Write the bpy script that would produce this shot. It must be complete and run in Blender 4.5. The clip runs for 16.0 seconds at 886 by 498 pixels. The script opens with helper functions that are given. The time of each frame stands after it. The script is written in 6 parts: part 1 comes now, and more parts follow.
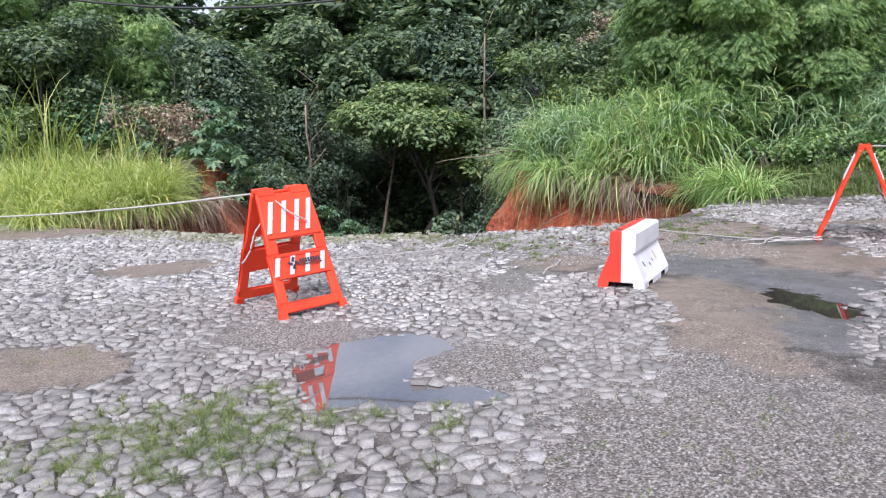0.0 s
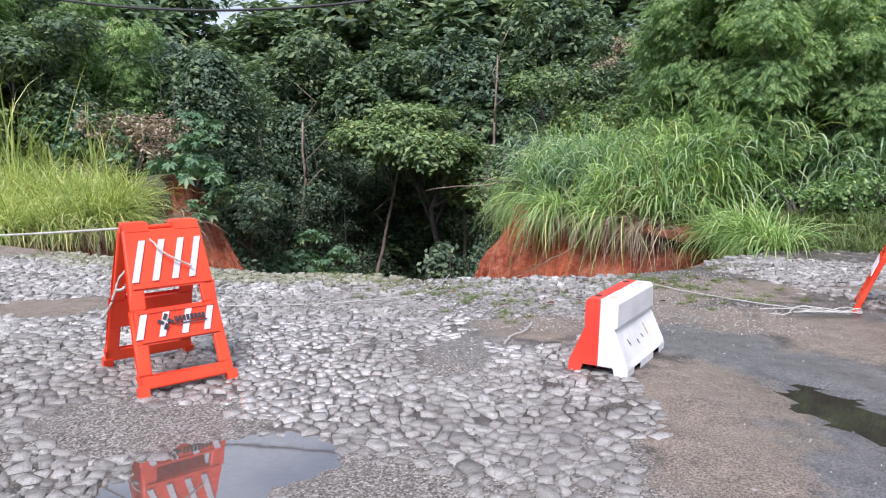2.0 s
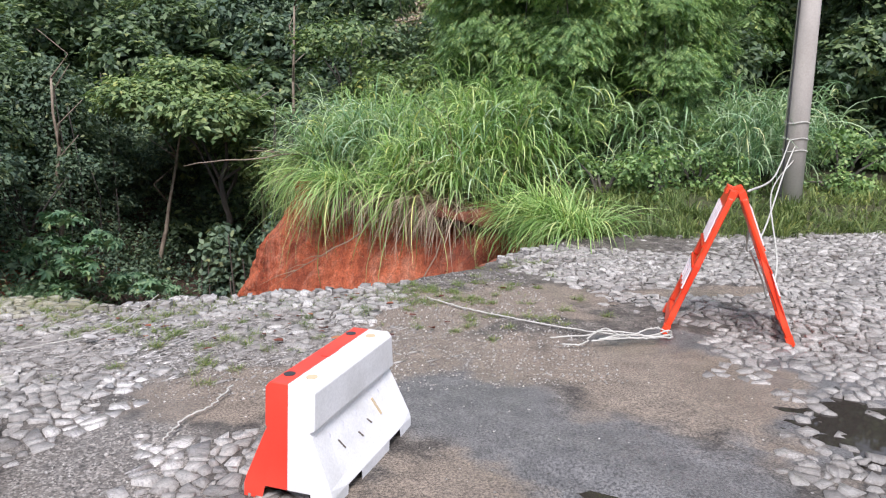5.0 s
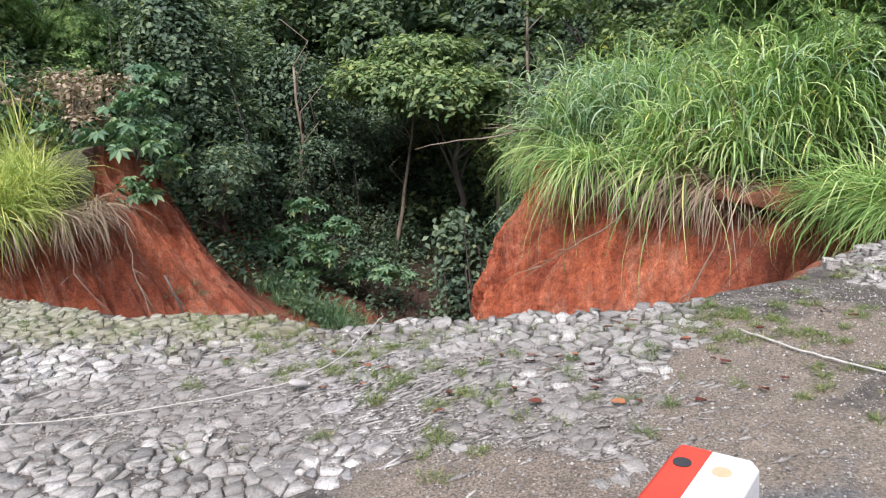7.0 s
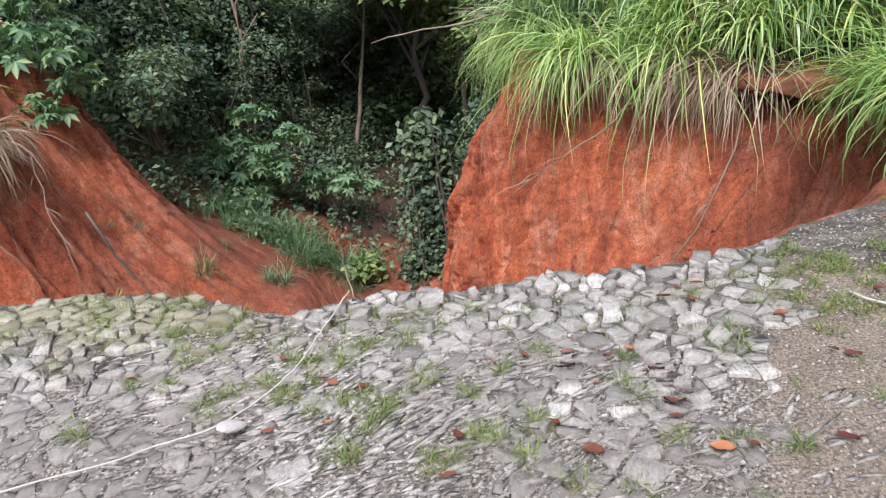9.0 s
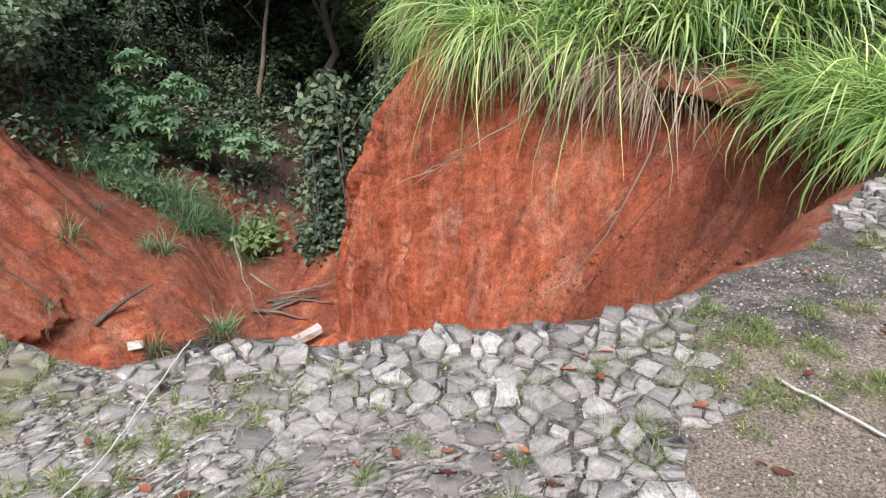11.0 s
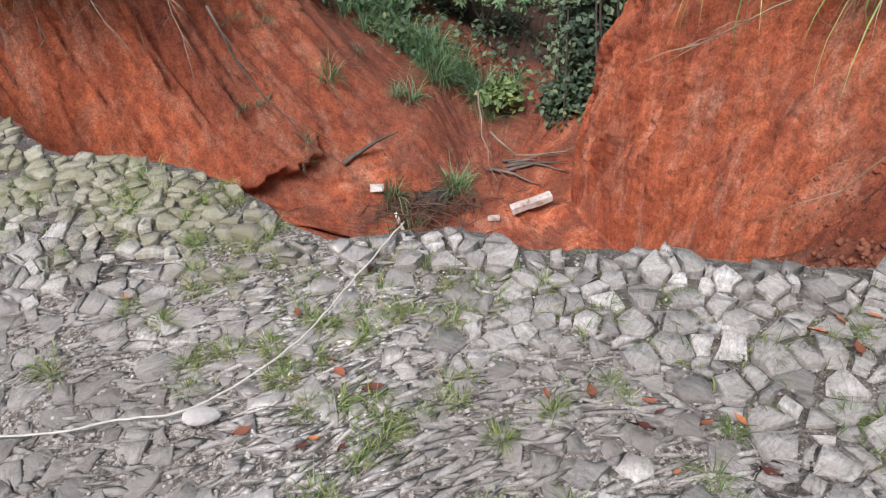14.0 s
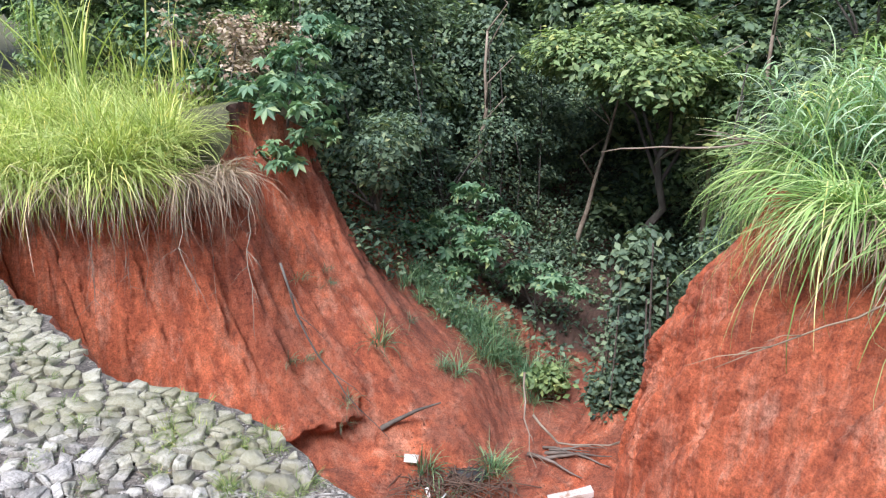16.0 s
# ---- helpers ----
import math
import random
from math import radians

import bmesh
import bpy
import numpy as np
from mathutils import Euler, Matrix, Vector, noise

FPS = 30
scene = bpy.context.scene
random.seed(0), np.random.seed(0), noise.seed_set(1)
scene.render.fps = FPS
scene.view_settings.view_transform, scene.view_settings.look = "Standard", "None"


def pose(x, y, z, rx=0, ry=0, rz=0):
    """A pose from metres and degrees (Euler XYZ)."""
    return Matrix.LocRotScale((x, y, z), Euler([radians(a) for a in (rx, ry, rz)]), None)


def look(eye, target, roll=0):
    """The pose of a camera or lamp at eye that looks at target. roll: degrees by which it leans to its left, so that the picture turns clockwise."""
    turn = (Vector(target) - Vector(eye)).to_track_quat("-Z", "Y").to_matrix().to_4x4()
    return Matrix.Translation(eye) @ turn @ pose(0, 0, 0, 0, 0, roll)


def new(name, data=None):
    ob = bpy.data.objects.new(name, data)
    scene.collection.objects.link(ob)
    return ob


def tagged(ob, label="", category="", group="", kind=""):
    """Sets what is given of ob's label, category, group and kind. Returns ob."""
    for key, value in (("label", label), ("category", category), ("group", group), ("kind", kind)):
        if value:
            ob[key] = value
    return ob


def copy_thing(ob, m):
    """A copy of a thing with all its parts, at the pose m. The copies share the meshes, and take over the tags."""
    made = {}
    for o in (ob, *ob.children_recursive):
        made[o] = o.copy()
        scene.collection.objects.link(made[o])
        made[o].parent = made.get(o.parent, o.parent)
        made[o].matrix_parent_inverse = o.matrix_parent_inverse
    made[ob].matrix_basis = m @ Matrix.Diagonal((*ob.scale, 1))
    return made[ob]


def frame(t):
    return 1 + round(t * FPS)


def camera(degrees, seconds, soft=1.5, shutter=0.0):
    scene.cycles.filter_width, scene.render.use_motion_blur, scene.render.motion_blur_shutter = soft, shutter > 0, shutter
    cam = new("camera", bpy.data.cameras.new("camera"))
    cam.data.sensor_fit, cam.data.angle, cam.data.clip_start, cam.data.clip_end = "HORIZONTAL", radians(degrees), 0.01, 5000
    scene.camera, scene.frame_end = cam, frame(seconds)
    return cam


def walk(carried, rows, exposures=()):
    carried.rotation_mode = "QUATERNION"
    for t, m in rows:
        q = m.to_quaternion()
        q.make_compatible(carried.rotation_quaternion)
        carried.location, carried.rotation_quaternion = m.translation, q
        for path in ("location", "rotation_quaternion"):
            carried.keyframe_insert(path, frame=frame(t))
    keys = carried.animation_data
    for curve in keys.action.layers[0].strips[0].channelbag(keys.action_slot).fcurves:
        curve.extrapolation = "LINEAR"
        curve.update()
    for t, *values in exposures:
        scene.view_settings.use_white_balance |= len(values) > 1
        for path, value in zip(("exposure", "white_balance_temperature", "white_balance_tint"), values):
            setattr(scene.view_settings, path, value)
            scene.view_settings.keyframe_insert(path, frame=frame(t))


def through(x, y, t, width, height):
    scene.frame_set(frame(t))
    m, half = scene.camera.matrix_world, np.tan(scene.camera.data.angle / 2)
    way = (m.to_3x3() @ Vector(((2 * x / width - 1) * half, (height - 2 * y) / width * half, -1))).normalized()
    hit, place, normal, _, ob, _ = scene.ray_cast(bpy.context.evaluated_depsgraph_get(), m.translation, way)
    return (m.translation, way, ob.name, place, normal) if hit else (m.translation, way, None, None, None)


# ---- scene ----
cam = camera(62.8, 16.0, 1.2)
PATH = [
    (0, (0.597, -0.121, 1.64), (0.468, 1.842, 1.28), -2.8),
    (0.5, (0.641, 0.279, 1.63), (0.532, 2.256, 1.344), -2.6),
    (1, (0.802, 0.645, 1.615), (0.667, 2.625, 1.367), -1.0),
    (1.5, (1.018, 1.065, 1.606), (0.81, 3.039, 1.355), 0.7),
    (2, (1.167, 1.466, 1.632), (0.983, 3.435, 1.335), -0.3),
    (2.5, (1.393, 1.871, 1.597), (1.206, 3.835, 1.266), 0.9),
    (3, (1.511, 2.176, 1.618), (1.492, 4.151, 1.303), 2.5),
    (3.2, (1.59, 2.31, 1.649), (1.754, 4.281, 1.347), 2.9),
    (5.3, (2.075, 3.786, 1.708), (2.345, 5.726, 1.302), 0.4),
    (5.5, (2.084, 3.957, 1.696), (2.307, 5.906, 1.309), 1.0),
    (6, (2.075, 4.331, 1.667), (2.102, 6.289, 1.261), 0.2),
    (6.5, (1.962, 4.798, 1.64), (1.645, 6.725, 1.209), -2.1),
    (7, (1.793, 5.199, 1.639), (1.434, 7.112, 1.182), -4.2),
    (7.5, (1.719, 5.627, 1.627), (1.386, 7.528, 1.102), -4.8),
    (8, (1.596, 5.99, 1.626), (1.303, 7.861, 0.983), -6.1),
    (8.5, (1.495, 6.313, 1.614), (1.265, 8.164, 0.893), -6.8),
    (9, (1.453, 6.606, 1.592), (1.179, 8.438, 0.839), -7.1),
    (9.5, (1.347, 6.8, 1.61), (1.222, 8.635, 0.827), -4.6),
    (9.7, (1.36, 6.852, 1.608), (1.342, 8.694, 0.83), -2.1),
    (11.8, (1.69, 7.646, 1.741), (1.624, 9.384, 0.754), 0.8),
    (12, (1.715, 7.687, 1.738), (1.65, 9.413, 0.729), 1.9),
    (12.5, (1.71, 7.709, 1.728), (1.549, 9.388, 0.654), 1.2),
    (13, (1.641, 7.712, 1.702), (1.235, 9.294, 0.548), -2.6),
    (13.5, (1.582, 7.699, 1.71), (1.033, 9.2, 0.509), -4.2),
    (14, (1.556, 7.69, 1.714), (0.921, 9.163, 0.519), -5.0),
    (14.5, (1.55, 7.668, 1.734), (0.919, 9.194, 0.605), -4.0),
    (15, (1.554, 7.688, 1.757), (0.969, 9.363, 0.833), -2.5),
    (15.1, (1.559, 7.683, 1.768), (0.98, 9.389, 0.899), -2.1),
    (15.5, (1.539, 7.698, 1.736), (0.935, 9.49, 1.086), -0.6),
    (16, (1.504, 7.655, 1.688), (0.658, 9.391, 1.168), 1.0),
]
EXPOSURE = 0.67
walk(cam, [(t, look(eye, target, roll)) for t, eye, target, roll in PATH], [(t, EXPOSURE + stops, kelvin, tint) for t, stops, kelvin, tint in (
    (0, -0.06, 5900, 21), (1.5, -0.1, 5900, 20), (3, -0.05, 6000, 19), (5.5, -0.05, 6150, 18), (7, 0.0, 6250, 17), (9, 0.08, 6300, 17),
    (12, 0.02, 6400, 17), (13, 0.0, 6400, 17), (14.5, -0.2, 6350, 17), (15, 0.02, 6250, 17), (15.5, 0.24, 6050, 17), (16, 0.42, 5950, 17))])

# ---- light ----
world = bpy.data.worlds.new("sky")
scene.world = world
world.use_nodes = True
wn, wl = world.node_tree.nodes, world.node_tree.links
wn.clear()
w_out = wn.new("ShaderNodeOutputWorld")
w_bg = wn.new("ShaderNodeBackground")
w_sky = wn.new("ShaderNodeTexSky")
w_sky.sky_type = "NISHITA"
w_sky.sun_disc = False
SUN_EL, SUN_AZ = radians(54), radians(-174)
w_sky.sun_elevation, w_sky.sun_rotation = SUN_EL, SUN_AZ
w_sky.air_density, w_sky.dust_density = 1.0, 2.0
w_co = wn.new("ShaderNodeTexCoord")
w_map = wn.new("ShaderNodeMapping")
w_map.inputs["Scale"].default_value = (1.0, 1.0, 2.6)
w_noise = wn.new("ShaderNodeTexNoise")
w_noise.inputs["Scale"].default_value = 2.6
w_noise.inputs["Detail"].default_value = 7
w_ramp = wn.new("ShaderNodeValToRGB")
w_ramp.color_ramp.elements[0].position, w_ramp.color_ramp.elements[1].position = 0.30, 0.52
w_cloud = wn.new("ShaderNodeValToRGB")
w_cloud.color_ramp.elements[0].color = (4.8, 5.5, 6.3, 1)
w_cloud.color_ramp.elements[1].color = (6.6, 7.1, 7.6, 1)
w_cloud.color_ramp.elements[0].position, w_cloud.color_ramp.elements[1].position = 0.45, 0.65
w_mix = wn.new("ShaderNodeMixRGB")
wl.new(w_co.outputs["Generated"], w_map.inputs["Vector"])
wl.new(w_map.outputs["Vector"], w_noise.inputs["Vector"])
wl.new(w_noise.outputs["Fac"], w_ramp.inputs["Fac"])
wl.new(w_noise.outputs["Fac"], w_cloud.inputs["Fac"])
wl.new(w_ramp.outputs["Color"], w_mix.inputs["Fac"])
wl.new(w_sky.outputs["Color"], w_mix.inputs["Color1"])
wl.new(w_cloud.outputs["Color"], w_mix.inputs["Color2"])
wl.new(w_mix.outputs["Color"], w_bg.inputs["Color"])
w_bg.inputs["Strength"].default_value = 0.10
wl.new(w_bg.outputs["Background"], w_out.inputs["Surface"])

sun_data = bpy.data.lights.new("sun", "SUN")
sun_data.energy, sun_data.angle, sun_data.color = 3.3, radians(24), (1.0, 0.97, 0.93)
sun = new("sun", sun_data)
sun.matrix_world = look((0, 0, 30), (30 - 30 - math.sin(SUN_AZ) * math.cos(SUN_EL) * 30, -math.cos(SUN_AZ) * math.cos(SUN_EL) * 30, 30 - math.sin(SUN_EL) * 30))

# ---- tools ----
rng = np.random.default_rng(7)


def mesh_np(name, verts, faces, attrs=None, smooth=False):
    """A mesh from an array of places and an array (n, 3 or 4) of corner numbers."""
    verts, faces = np.asarray(verts, np.float32), np.asarray(faces, np.int32)
    me = bpy.data.meshes.new(name)
    k = faces.shape[1]
    me.vertices.add(len(verts))
    me.vertices.foreach_set("co", verts.ravel())
    me.loops.add(faces.size)
    me.loops.foreach_set("vertex_index", faces.ravel())
    me.polygons.add(len(faces))
    me.polygons.foreach_set("loop_start", np.arange(0, faces.size, k, dtype=np.int32))
    me.polygons.foreach_set("loop_total", np.full(len(faces), k, np.int32))
    if smooth:
        me.polygons.foreach_set("use_smooth", np.ones(len(faces), bool))
    for key, values in (attrs or {}).items():
        me.attributes.new(key, "FLOAT", "POINT").data.foreach_set("value", np.asarray(values, np.float32))
    me.update()
    me.validate()
    return me


def placed(name, me, material, parent=None, m=None):
    ob = new(name, me)
    if material and not me.materials:
        me.materials.append(material)
    ob.parent = parent
    if m is not None:
        ob.matrix_basis = m
    return ob


def part(name, bm, material, parent, label="", smooth=False, m=None):
    me = bpy.data.meshes.new(name)
    bm.to_mesh(me)
    bm.free()
    if smooth:
        me.polygons.foreach_set("use_smooth", np.ones(len(me.polygons), bool))
    ob = placed(name, me, material, parent, m)
    return tagged(ob, label=label)


def thing(name, m, label, category, group="", kind=""):
    ob = new(name)
    ob.matrix_basis = m
    return tagged(ob, label, category, group, kind)


def fbm(x, y, scale, seed=0, octaves=4):
    """Smooth noise in the plane, about -1 to 1, from sums of rotated sines."""
    r = np.random.default_rng(1000 + seed)
    out, amp, tot = np.zeros_like(np.asarray(x, float)), 1.0, 0.0
    f = 1.0 / scale
    for _ in range(octaves):
        for _ in range(5):
            a, p = r.uniform(0, 2 * np.pi), r.uniform(0, 2 * np.pi)
            k = f * r.uniform(0.7, 1.4) * 2 * np.pi
            out = out + amp * 0.45 * np.sin(k * (np.cos(a) * x + np.sin(a) * y) + p + 1.3 * np.sin(0.6 * k * (np.sin(a) * x - np.cos(a) * y) + 2 * p))
        tot += amp
        amp *= 0.55
        f *= 2.03
    return out / tot


def smooth01(a, b, x):
    t = np.clip((np.asarray(x, float) - a) / (b - a), 0, 1)
    return t * t * (3 - 2 * t)


def tube(bm, pts, radii, sides=8, cap=True):
    """A round tube along pts."""
    pts = [Vector(p) for p in pts]
    rings = []
    for i, p in enumerate(pts):
        d = (pts[min(i + 1, len(pts) - 1)] - pts[max(i - 1, 0)]).normalized()
        a = d.cross(Vector((0.13, 0.21, 0.97)) if abs(d.z) < 0.9 else Vector((1, 0.1, 0))).normalized()
        b = d.cross(a)
        r = radii[i] if hasattr(radii, "__len__") else radii
        rings.append([bm.verts.new(p + r * (math.cos(q) * a + math.sin(q) * b)) for q in [2 * math.pi * k / sides for k in range(sides)]])
    for r0, r1 in zip(rings, rings[1:]):
        for k in range(sides):
            bm.faces.new((r0[k], r0[(k + 1) % sides], r1[(k + 1) % sides], r1[k]))
    if cap:
        bm.faces.new(rings[0][::-1])
        bm.faces.new(rings[-1])


def box(bm, x0, x1, y0, y1, z0, z1, m=None):
    vs = [bm.verts.new(Vector(c) if m is None else m @ Vector(c)) for c in
          ((x0, y0, z0), (x1, y0, z0), (x1, y1, z0), (x0, y1, z0), (x0, y0, z1), (x1, y0, z1), (x1, y1, z1), (x0, y1, z1))]
    for f in ((3, 2, 1, 0), (4, 5, 6, 7), (0, 1, 5, 4), (1, 2, 6, 5), (2, 3, 7, 6), (3, 0, 4, 7)):
        bm.faces.new([vs[i] for i in f])
    return vs


# ---- materials ----
def material(name):
    mat = bpy.data.materials.new(name)
    mat.use_nodes = True
    nt = mat.node_tree
    return mat, nt.nodes, nt.links, nt.nodes["Principled BSDF"]


def n_noise(nodes, links, scale, detail=5, rough=0.55, coord="Object", stretch=None, turn=None):
    co = nodes.new("ShaderNodeTexCoord")
    tex = nodes.new("ShaderNodeTexNoise")
    tex.inputs["Scale"].default_value, tex.inputs["Detail"].default_value, tex.inputs["Roughness"].default_value = scale, detail, rough
    src = co.outputs[coord]
    if stretch:
        mp = nodes.new("ShaderNodeMapping")
        mp.inputs["Scale"].default_value = stretch
        mp.inputs["Rotation"].default_value = [radians(a) for a in turn or (0, 0, 0)]
        links.new(src, mp.inputs["Vector"])
        src = mp.outputs["Vector"]
    links.new(src, tex.inputs["Vector"])
    return tex.outputs["Fac"]


def n_ramp(nodes, links, fac, stops):
    ramp = nodes.new("ShaderNodeValToRGB")
    e = ramp.color_ramp.elements
    while len(e) < len(stops):
        e.new(0.5)
    for el, (pos, col) in zip(e, stops):
        el.position = pos
        el.color = (*col, 1) if len(col) == 3 else col
    links.new(fac, ramp.inputs["Fac"])
    return ramp.outputs["Color"]


def n_mix(nodes, links, fac, a, b, mode="MIX"):
    mix = nodes.new("ShaderNodeMixRGB")
    mix.blend_type = mode
    for sock, val in (("Fac", fac), ("Color1", a), ("Color2", b)):
        if isinstance(val, (int, float)):
            mix.inputs[sock].default_value = val if sock == "Fac" else (val, val, val, 1)
        elif isinstance(val, tuple):
            mix.inputs[sock].default_value = (*val, 1)
        else:
            links.new(val, mix.inputs[sock])
    return mix.outputs["Color"]


def n_math(nodes, links, op, a, b=0.0, clamp=False):
    m = nodes.new("ShaderNodeMath")
    m.operation, m.use_clamp = op, clamp
    for i, v in enumerate((a, b)):
        if isinstance(v, (int, float)):
            m.inputs[i].default_value = v
        else:
            links.new(v, m.inputs[i])
    return m.outputs[0]


def n_attr(nodes, name):
    at = nodes.new("ShaderNodeAttribute")
    at.attribute_name = name
    return at.outputs["Fac"]


def n_bump(nodes, links, bsdf, height, strength=0.4, distance=0.02):
    b = nodes.new("ShaderNodeBump")
    b.inputs["Strength"].default_value, b.inputs["Distance"].default_value = strength, distance
    links.new(height, b.inputs["Height"])
    links.new(b.outputs["Normal"], bsdf.inputs["Normal"])


def leaf_material(name, dark, mid, light, rough=0.5, through=0.3, patch=0.7, single=False):
    """Foliage: varied leaf by leaf and in broad patches, letting some light through."""
    mat, nodes, links, bsdf = material(name)
    geo = nodes.new("ShaderNodeNewGeometry")
    pick = nodes.new("ShaderNodeObjectInfo").outputs["Random"] if single else geo.outputs["Random Per Island"]
    col = n_ramp(nodes, links, pick, [(0.0, dark), (0.5, mid), (0.93, light), (1.0, (light[0] * 1.25, light[1] * 1.02, light[2] * 0.8))])
    broad = n_noise(nodes, links, patch, 3)
    shade = n_ramp(nodes, links, broad, [(0.3, (0.72, 0.78, 0.8)), (0.7, (1.15, 1.1, 0.95))])
    col = n_mix(nodes, links, 1.0, col, shade, "MULTIPLY")
    links.new(col, bsdf.inputs["Base Color"])
    bsdf.inputs["Roughness"].default_value = rough
    bsdf.inputs["Specular IOR Level"].default_value = 0.35
    tr = nodes.new("ShaderNodeBsdfTranslucent")
    links.new(n_mix(nodes, links, 1.0, col, (1.15, 1.2, 0.8), "MULTIPLY"), tr.inputs["Color"])
    mix = nodes.new("ShaderNodeMixShader")
    mix.inputs[0].default_value = through
    links.new(bsdf.outputs[0], mix.inputs[1])
    links.new(tr.outputs[0], mix.inputs[2])
    links.new(mix.outputs[0], nodes["Material Output"].inputs["Surface"])
    return mat


def plain_material(name, stops, scale, rough=0.6, bump=0.3, distance=0.01, fine=40.0, stretch=None, rough_var=0.0, metal=0.0):
    mat, nodes, links, bsdf = material(name)
    big = n_noise(nodes, links, scale, 5, stretch=stretch)
    col = n_ramp(nodes, links, big, stops)
    small = n_noise(nodes, links, fine, 4)
    col = n_mix(nodes, links, 0.35, col, n_ramp(nodes, links, small, [(0.3, (0.6, 0.6, 0.6)), (0.7, (1.0, 1.0, 1.0))]), "MULTIPLY")
    links.new(col, bsdf.inputs["Base Color"])
    bsdf.inputs["Roughness"].default_value = rough
    bsdf.inputs["Metallic"].default_value = metal
    if rough_var:
        links.new(n_math(nodes, links, "MULTIPLY_ADD", big, rough_var), bsdf.inputs["Roughness"])
        bsdf.inputs["Roughness"].links[0].from_node.inputs[2].default_value = rough - rough_var / 2
    if bump:
        n_bump(nodes, links, bsdf, small, bump, distance)
    return mat


def ground_material():
    """The street's dirt, sand, gravel and worn asphalt, and the soil under grass, told apart by the sheet's own fields."""
    mat, nodes, links, bsdf = material("street_ground")
    fine = n_noise(nodes, links, 80, 8, 0.8)
    mid = n_noise(nodes, links, 6, 6, 0.6)
    big = n_noise(nodes, links, 0.9, 4)
    vor = nodes.new("ShaderNodeTexVoronoi")
    vor.inputs["Scale"].default_value = 75
    co = nodes.new("ShaderNodeTexCoord")
    links.new(co.outputs["Object"], vor.inputs["Vector"])
    grit = vor.outputs["Color"]
    broken_dirt = n_mix(nodes, links, 0.55, mid, n_noise(nodes, links, 28, 6, 0.8))
    dirt = n_ramp(nodes, links, broken_dirt, [(0.37, (0.04, 0.034, 0.029)), (0.49, (0.105, 0.091, 0.077)), (0.62, (0.26, 0.232, 0.2))])
    sand = n_ramp(nodes, links, mid, [(0.3, (0.185, 0.15, 0.117)), (0.7, (0.29, 0.235, 0.182))])
    asphalt = n_ramp(nodes, links, mid, [(0.3, (0.12, 0.117, 0.114)), (0.7, (0.205, 0.197, 0.19))])
    bw = nodes.new("ShaderNodeRGBToBW")
    links.new(grit, bw.inputs[0])
    gravel = n_ramp(nodes, links, bw.outputs[0], [(0.15, (0.095, 0.082, 0.068)), (0.5, (0.205, 0.18, 0.154)), (0.85, (0.4, 0.368, 0.328))])
    soil = n_ramp(nodes, links, mid, [(0.3, (0.045, 0.05, 0.02)), (0.7, (0.1, 0.095, 0.045))])
    broken = n_mix(nodes, links, 0.45, mid, n_noise(nodes, links, 18, 6, 0.75))
    mask_jit = n_math(nodes, links, "MULTIPLY_ADD", broken, 1.1)
    mask_jit.node.inputs[2].default_value = -0.55

    def masked(base, top, name, lo=0.32, hi=0.7):
        f = n_math(nodes, links, "ADD", n_attr(nodes, name), mask_jit)
        f = n_ramp(nodes, links, f, [(lo, (0, 0, 0)), (hi, (1, 1, 1))])
        return n_mix(nodes, links, f, base, top), f
    col, _ = masked(dirt, gravel, "gravel")
    col, f_asphalt = masked(col, asphalt, "asphalt")
    col, f_sand = masked(col, sand, "sand")
    col, f_green = masked(col, soil, "green")
    shade = n_ramp(nodes, links, fine, [(0.42, (0.34, 0.33, 0.32)), (0.5, (0.95, 0.95, 0.95)), (0.58, (1.6, 1.58, 1.55))])
    col = n_mix(nodes, links, 1.0, col, shade, "MULTIPLY")
    f_wet = n_math(nodes, links, "ADD", n_attr(nodes, "wet"), mask_jit, True)
    col = n_mix(nodes, links, n_math(nodes, links, "MULTIPLY", f_wet, 0.3), col, (0.03, 0.028, 0.026))
    links.new(col, bsdf.inputs["Base Color"])
    r = n_math(nodes, links, "MULTIPLY_ADD", f_wet, -0.62)
    r.node.inputs[2].default_value = 0.86
    links.new(r, bsdf.inputs["Roughness"])
    h = n_mix(nodes, links, 0.5, fine, bw.outputs[0])
    n_bump(nodes, links, bsdf, n_mix(nodes, links, 0.5, h, broken_dirt), 1.0, 0.035)
    calm = n_math(nodes, links, "MULTIPLY_ADD", f_wet, -0.75)
    calm.node.inputs[2].default_value = 1.0
    links.new(calm, bsdf.inputs["Normal"].links[0].from_node.inputs["Strength"])
    return mat


